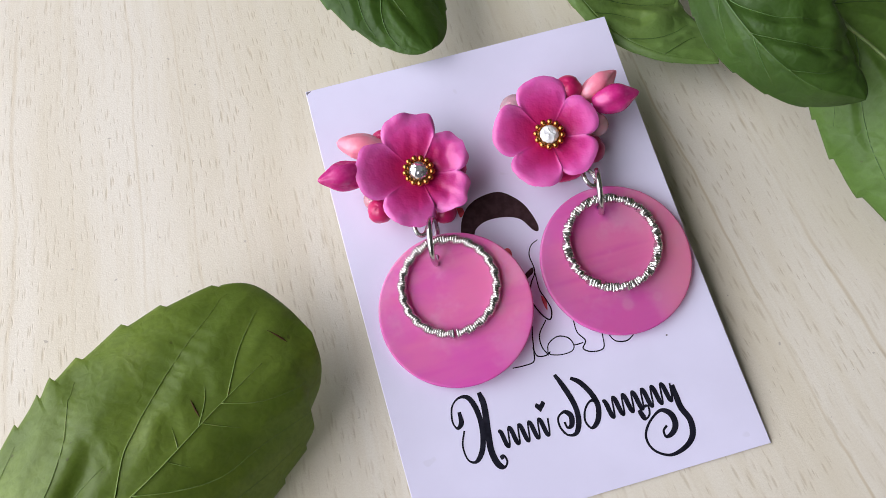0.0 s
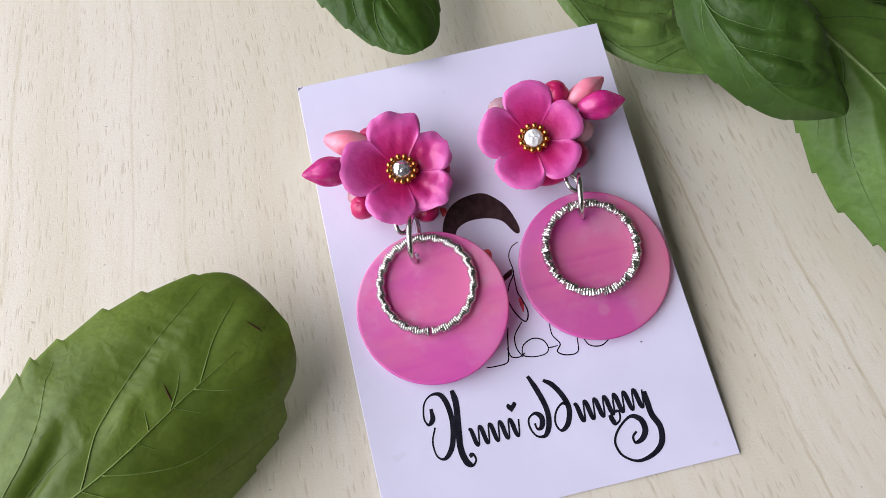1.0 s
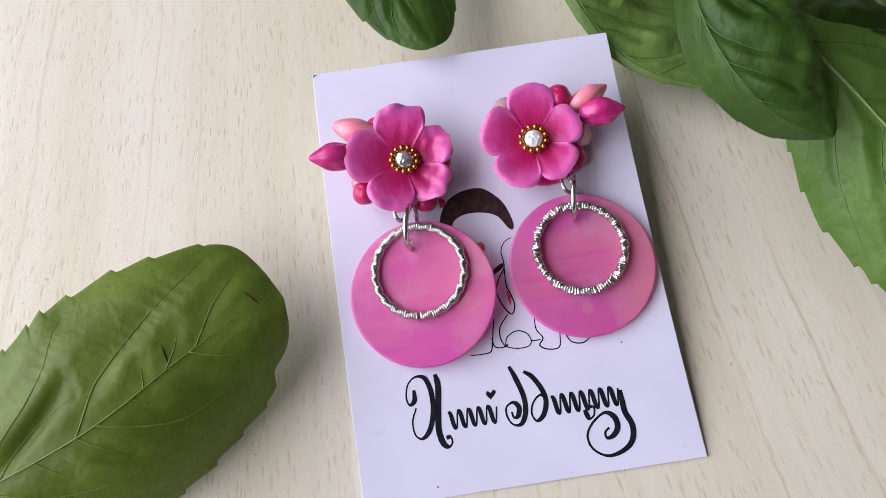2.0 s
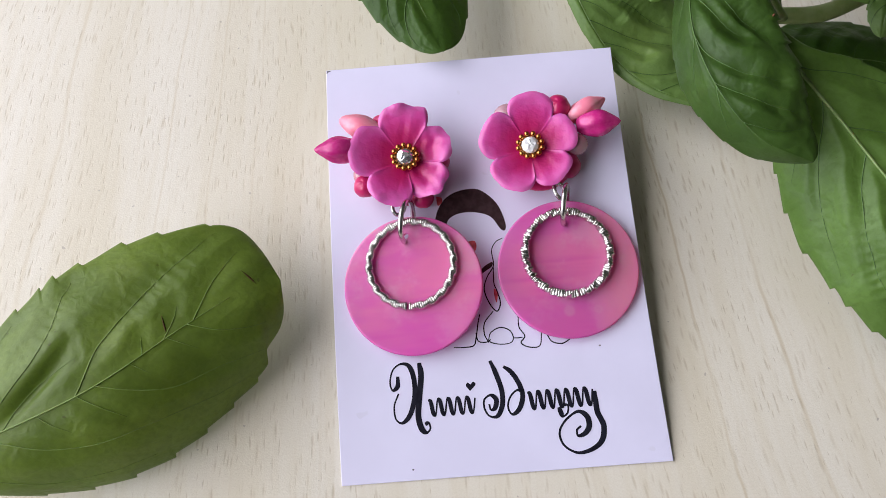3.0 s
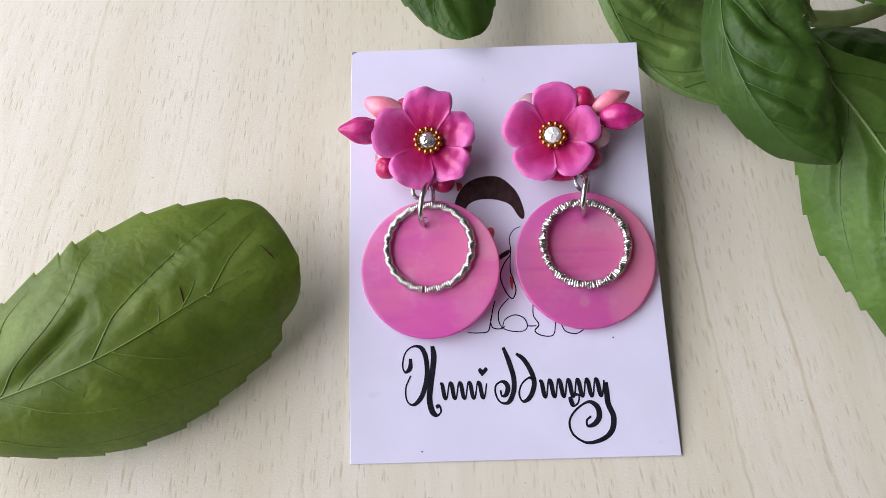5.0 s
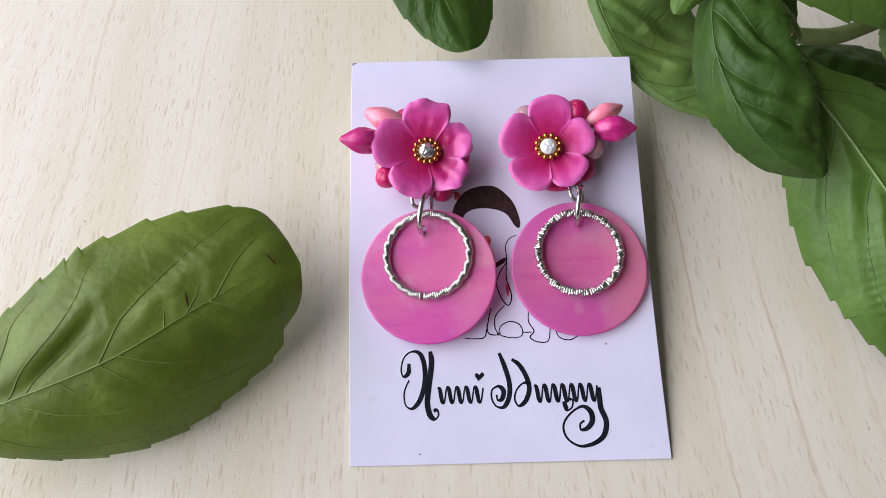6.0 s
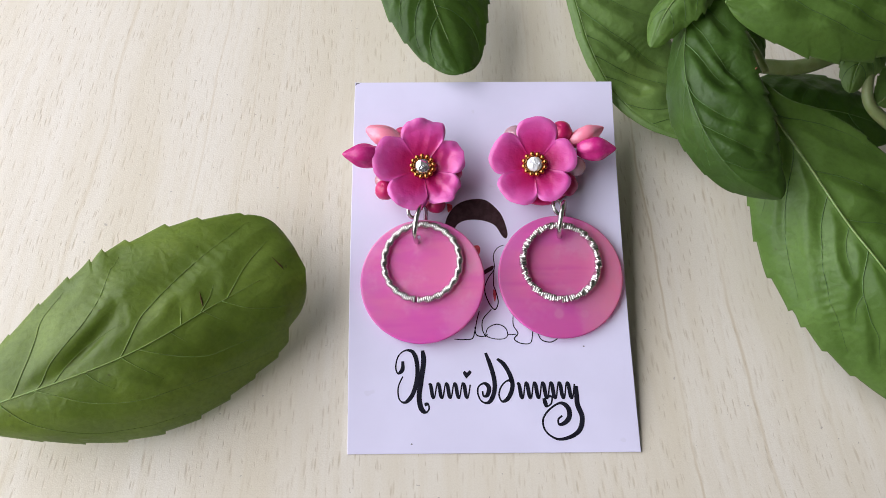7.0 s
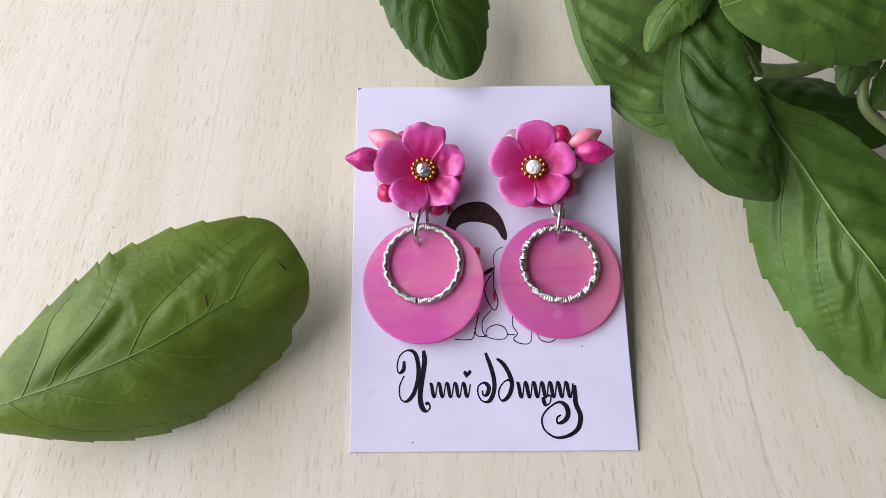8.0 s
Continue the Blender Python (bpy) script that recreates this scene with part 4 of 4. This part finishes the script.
def nick(made, u, v, du, dv, mat=NICK, wide=1.0):
    """A thin brown scratch lying on a blade, by its place along and across it."""
    ob, grid = made
    at = [on_blade(grid, u + du * i / 2, v + dv * i / 2) + Vector((0, 0, 0.004)) for i in range(3)]
    return part("nick", tube(at, (0.003 * wide, 0.01 * wide, 0.012 * wide, 0.003 * wide), 16, 6), mat, ob, "brown dried nick")


nick(loose_blade, 0.925, -0.22, 0.018, 0.2)
nick(loose_blade, 0.738, -0.16, -0.012, 0.12)
part("petiole", tube(lift((-11.8, -3.8, 0.15), (-10.7, -3.52, 0.6), (-9.56, -3.28, 0.97)), (0.1, 0.08, 0.06), 24), STEM, loose, "pale green leaf stalk")

top_leaf = thing("basil_leaf", -1.4, 6.0, 0, "single dark green basil leaf lying at the card's top edge", "leaf", "basil leaves")
leaf("blade", LEAF_MID, top_leaf, mid=lift((-2.08, 8.57, 0.54), (-1.44, 6.62, 0.81), (-1.02, 5.07, 0.67), (-0.47, 3.67, 0.42)),
     left=1.54, right=1.07, bend_left=(12, 40), bend_right=(-1, 28), peak=1.14, full=0.87, tip=0.49, teeth=10, tooth=0.035, puff=0.12, seed=2, veins=side_veins(6, 0.24, shift=0.4))
part("petiole", tube(lift((-2.7, 10.4, -1.6), (-2.45, 9.5, -0.4), (-2.08, 8.57, 0.54)), (0.1, 0.08, 0.05), 24), STEM, top_leaf, "pale green leaf stalk")

sprig = thing("basil_sprig", 5.0, 4.0, 0, "leafy green basil sprig with glossy toothed leaves, lying on the table", "sprig")
part("stem", tube(lift((4.3, 4.1, 2.4), (4.9, 4.9, 2.0), (5.6, 6.4, 1.2), (7.0, 9.5, 0.15)), (0.12, 0.14, 0.16, 0.15), 40), STEM, sprig, "pale green stem")
part("stem", tube(lift((5.1, 3.55, 1.0), (6.0, 3.5, 1.0), (6.9, 3.8, 1.0), (8.6, 4.6, 0.6)), (0.14, 0.15, 0.14, 0.12), 40), STEM, sprig, "pale green stem")
part("stem", tube(lift((7.6, 4.3, 1.1), (7.4, 3.5, 1.1), (7.35, 2.8, 0.9), (7.9, 2.3, 0.7), (9.0, 1.9, 0.1)), (0.1, 0.1, 0.11, 0.11, 0.1), 40), STEM, sprig, "pale green stem")
part("petiole", tube(lift((4.75, 3.8, 1.7), (4.85, 3.3, 1.9), (4.95, 2.85, 1.98)), (0.08, 0.07, 0.06), 24), STEM, sprig, "pale green leaf stalk")
leaf("leaf", LEAF_MATT, sprig, "pale matt green leaf beside the card", rib=0.012, mid=lift((1.54, 7.3, 0.33), (1.89, 5.55, 0.33), (2.19, 4.42, 0.2), (2.69, 3.6, -0.12), (3.28, 2.9, -0.06), (4.18, 2.38, 0.0)),
     left=2.1, right=0.23, bend_left=(0, 15), bend_right=(22, 55), peak=0.91, full=0.64, tip=0.53, teeth=9, tooth=0.03, puff=0.24, seed=3, swell_size=0.26, veins=([(0.53, 0.0), (0.553, -0.06), (0.644, -0.25), (0.72, -0.5), (0.8, -0.8)], [(0.73, 0.0), (0.803, -0.167), (0.86, -0.4), (0.9, -0.7)], [(0.34, 0.0), (0.424, -0.167), (0.53, -0.375), (0.652, -0.583), (0.72, -0.85)], [(0.2, 0.0), (0.28, -0.2), (0.36, -0.45), (0.44, -0.8)], [(0.61, 0.0), (0.66, -0.14), (0.72, -0.26)], [(0.45, 0.0), (0.5, -0.13), (0.57, -0.22)], [(0.85, 0.0), (0.89, -0.25), (0.93, -0.55)]))
over = leaf("leaf", LEAF_MID, sprig, "glossy green leaf resting over the others", rib=0.014, rib_mat=VEIN, mid=lift((4.2, 4.84, 2.07), (3.66, 4.08, 2.31), (3.36, 3.18, 2.5), (3.28, 2.23, 2.63), (3.53, 1.28, 2.62), (4.05, 0.63, 2.43), (4.81, 0.3, 2.19)),
            left=1.31, right=0.73, bend_left=(-11, 7), bend_right=(71, 82), peak=1.17, full=0.64, tip=0.65, teeth=10, tooth=0.035, puff=0.31, wave=0.08, straight=0.6, seed=4, swell_size=0.24, veins=([(0.35, 0.0), (0.38, -0.1), (0.424, -0.22), (0.492, -0.36), (0.54, -0.5)], [(0.24, 0.0), (0.29, -0.15), (0.341, -0.3), (0.447, -0.5), (0.53, -0.72)], [(0.5, 0.0), (0.56, -0.06), (0.621, -0.22), (0.667, -0.42), (0.71, -0.7)], [(0.65, 0.0), (0.727, -0.28), (0.795, -0.583), (0.83, -0.8)], [(0.78, 0.0), (0.848, -0.28), (0.886, -0.68)], [(0.14, 0.0), (0.18, -0.2), (0.24, -0.45), (0.32, -0.75)], [(0.3, 0.0), (0.36, 0.3), (0.44, 0.6)], [(0.5, 0.0), (0.56, 0.3), (0.63, 0.6)], [(0.66, 0.0), (0.72, 0.3), (0.79, 0.65)]))
nick(over, 0.475, -0.96, 0.012, 0.05, RUST, 1.5)
leaf("leaf", LEAF_FRESH, sprig, "large green leaf with a pale midrib", rib=0.036, mid=lift((4.89, 2.78, 1.84), (4.98, 2.01, 2.0), (5.53, 1.05, 1.9), (6.06, 0.01, 1.87), (6.67, -1.02, 1.86), (7.46, -2.13, 1.34), (8.21, -3.09, 0.62)),
     left=1.86, right=1.79, bend_left=(-4, 16), bend_right=(34, 67), peak=1.14, full=0.83, tip=0.43, teeth=11, tooth=0.03, puff=0.34, wave=0.08, seed=5, swell_size=0.32, veins=([(0.11, 0.0), (0.129, -0.15), (0.167, -0.5), (0.242, -0.8), (0.311, -0.93)], [(0.28, 0.0), (0.333, -0.292), (0.379, -0.458), (0.45, -0.7), (0.52, -0.88)], [(0.42, 0.0), (0.447, -0.125), (0.477, -0.292), (0.54, -0.55), (0.62, -0.85)], [(0.56, 0.0), (0.62, -0.3), (0.7, -0.6), (0.77, -0.85)], [(0.2, 0.0), (0.227, 0.12), (0.295, 0.417), (0.364, 0.583), (0.455, 0.75), (0.52, 0.85)], [(0.35, 0.0), (0.371, 0.1), (0.409, 0.25), (0.485, 0.458), (0.568, 0.583), (0.674, 0.68), (0.735, 0.78)], [(0.51, 0.0), (0.576, 0.25), (0.659, 0.375), (0.72, 0.417), (0.8, 0.6)], [(0.44, 0.0), (0.48, 0.16), (0.54, 0.26)], [(0.12, 0.0), (0.16, 0.25), (0.23, 0.55), (0.311, 0.833)], [(0.68, 0.0), (0.74, 0.3), (0.82, 0.6)], [(0.69, 0.0), (0.75, -0.3), (0.83, -0.65)], [(0.6, 0.3), (0.62, 0.42), (0.66, 0.52)]))
leaf("leaf", LEAF_FRESH, sprig, "green leaf arching above the stems", mid=lift((4.0, 3.7, 2.9), (5.2, 4.0, 3.1), (6.8, 4.4, 3.0), (9.4, 5.2, 2.4)),
     left=1.7, right=1.7, bend_left=(0, 30), bend_right=(8, 55), peak=0.9, full=0.6, teeth=9, tooth=0.03, puff=0.26, wave=0.12, seed=6, swell_size=0.26, veins=side_veins(6, 0.34, shift=0.3))
leaf("leaf", LEAF_FRESH, sprig, "small curled green leaf", rib=0.02, mid=lift((4.05, 4.4, 2.6), (3.42, 4.05, 2.8), (3.02, 3.65, 2.7), (2.78, 3.12, 2.35)),
     left=0.55, right=0.45, bend_left=(0, 40), bend_right=(25, 70), peak=0.9, full=0.7, teeth=7, tooth=0.06, puff=0.06, seed=7, veins=side_veins(4, 0.25), vein=0.007)
leaf("leaf", LEAF_SHADED, sprig, "leaf below the others, coloured darker for the shade there", mid=lift((4.7, 2.6, 0.7), (6.0, 2.75, 0.75), (7.0, 2.75, 0.6), (8.2, 2.5, 0.3)),
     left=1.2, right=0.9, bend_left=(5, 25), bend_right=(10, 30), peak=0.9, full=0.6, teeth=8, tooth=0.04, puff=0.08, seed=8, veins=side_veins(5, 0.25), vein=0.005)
leaf("leaf", LEAF_SHADED, sprig, "leaf below the others, coloured darker for the shade there", rib=0.03, mid=lift((4.4, 5.4, 1.5), (4.8, 4.6, 1.4), (5.05, 4.0, 1.2), (5.3, 3.5, 0.95)),
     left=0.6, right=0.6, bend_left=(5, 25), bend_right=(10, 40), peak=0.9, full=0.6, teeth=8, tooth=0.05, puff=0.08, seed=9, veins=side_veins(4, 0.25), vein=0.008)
leaf("leaf", LEAF_MATT, sprig, "small young green leaf", rib=0.03, mid=lift((7.6, 4.3, 1.3), (7.3, 3.8, 1.35), (7.05, 3.35, 1.25), (6.95, 2.95, 1.0)),
     left=0.5, right=0.4, bend_left=(10, 40), bend_right=(10, 40), peak=0.9, full=0.65, teeth=8, tooth=0.06, puff=0.08, seed=10, veins=side_veins(4, 0.25), vein=0.008)
leaf("leaf", LEAF_MATT, sprig, "pale young leaf by the stem", rib=0.03, mid=lift((7.5, 2.75, 0.9), (7.9, 3.1, 1.0), (8.5, 3.7, 1.0), (9.0, 4.4, 0.7)),
     left=0.5, right=0.55, bend_left=(5, 30), bend_right=(10, 40), peak=0.9, full=0.65, teeth=8, tooth=0.05, puff=0.08, seed=11, veins=side_veins(4, 0.25), vein=0.008)
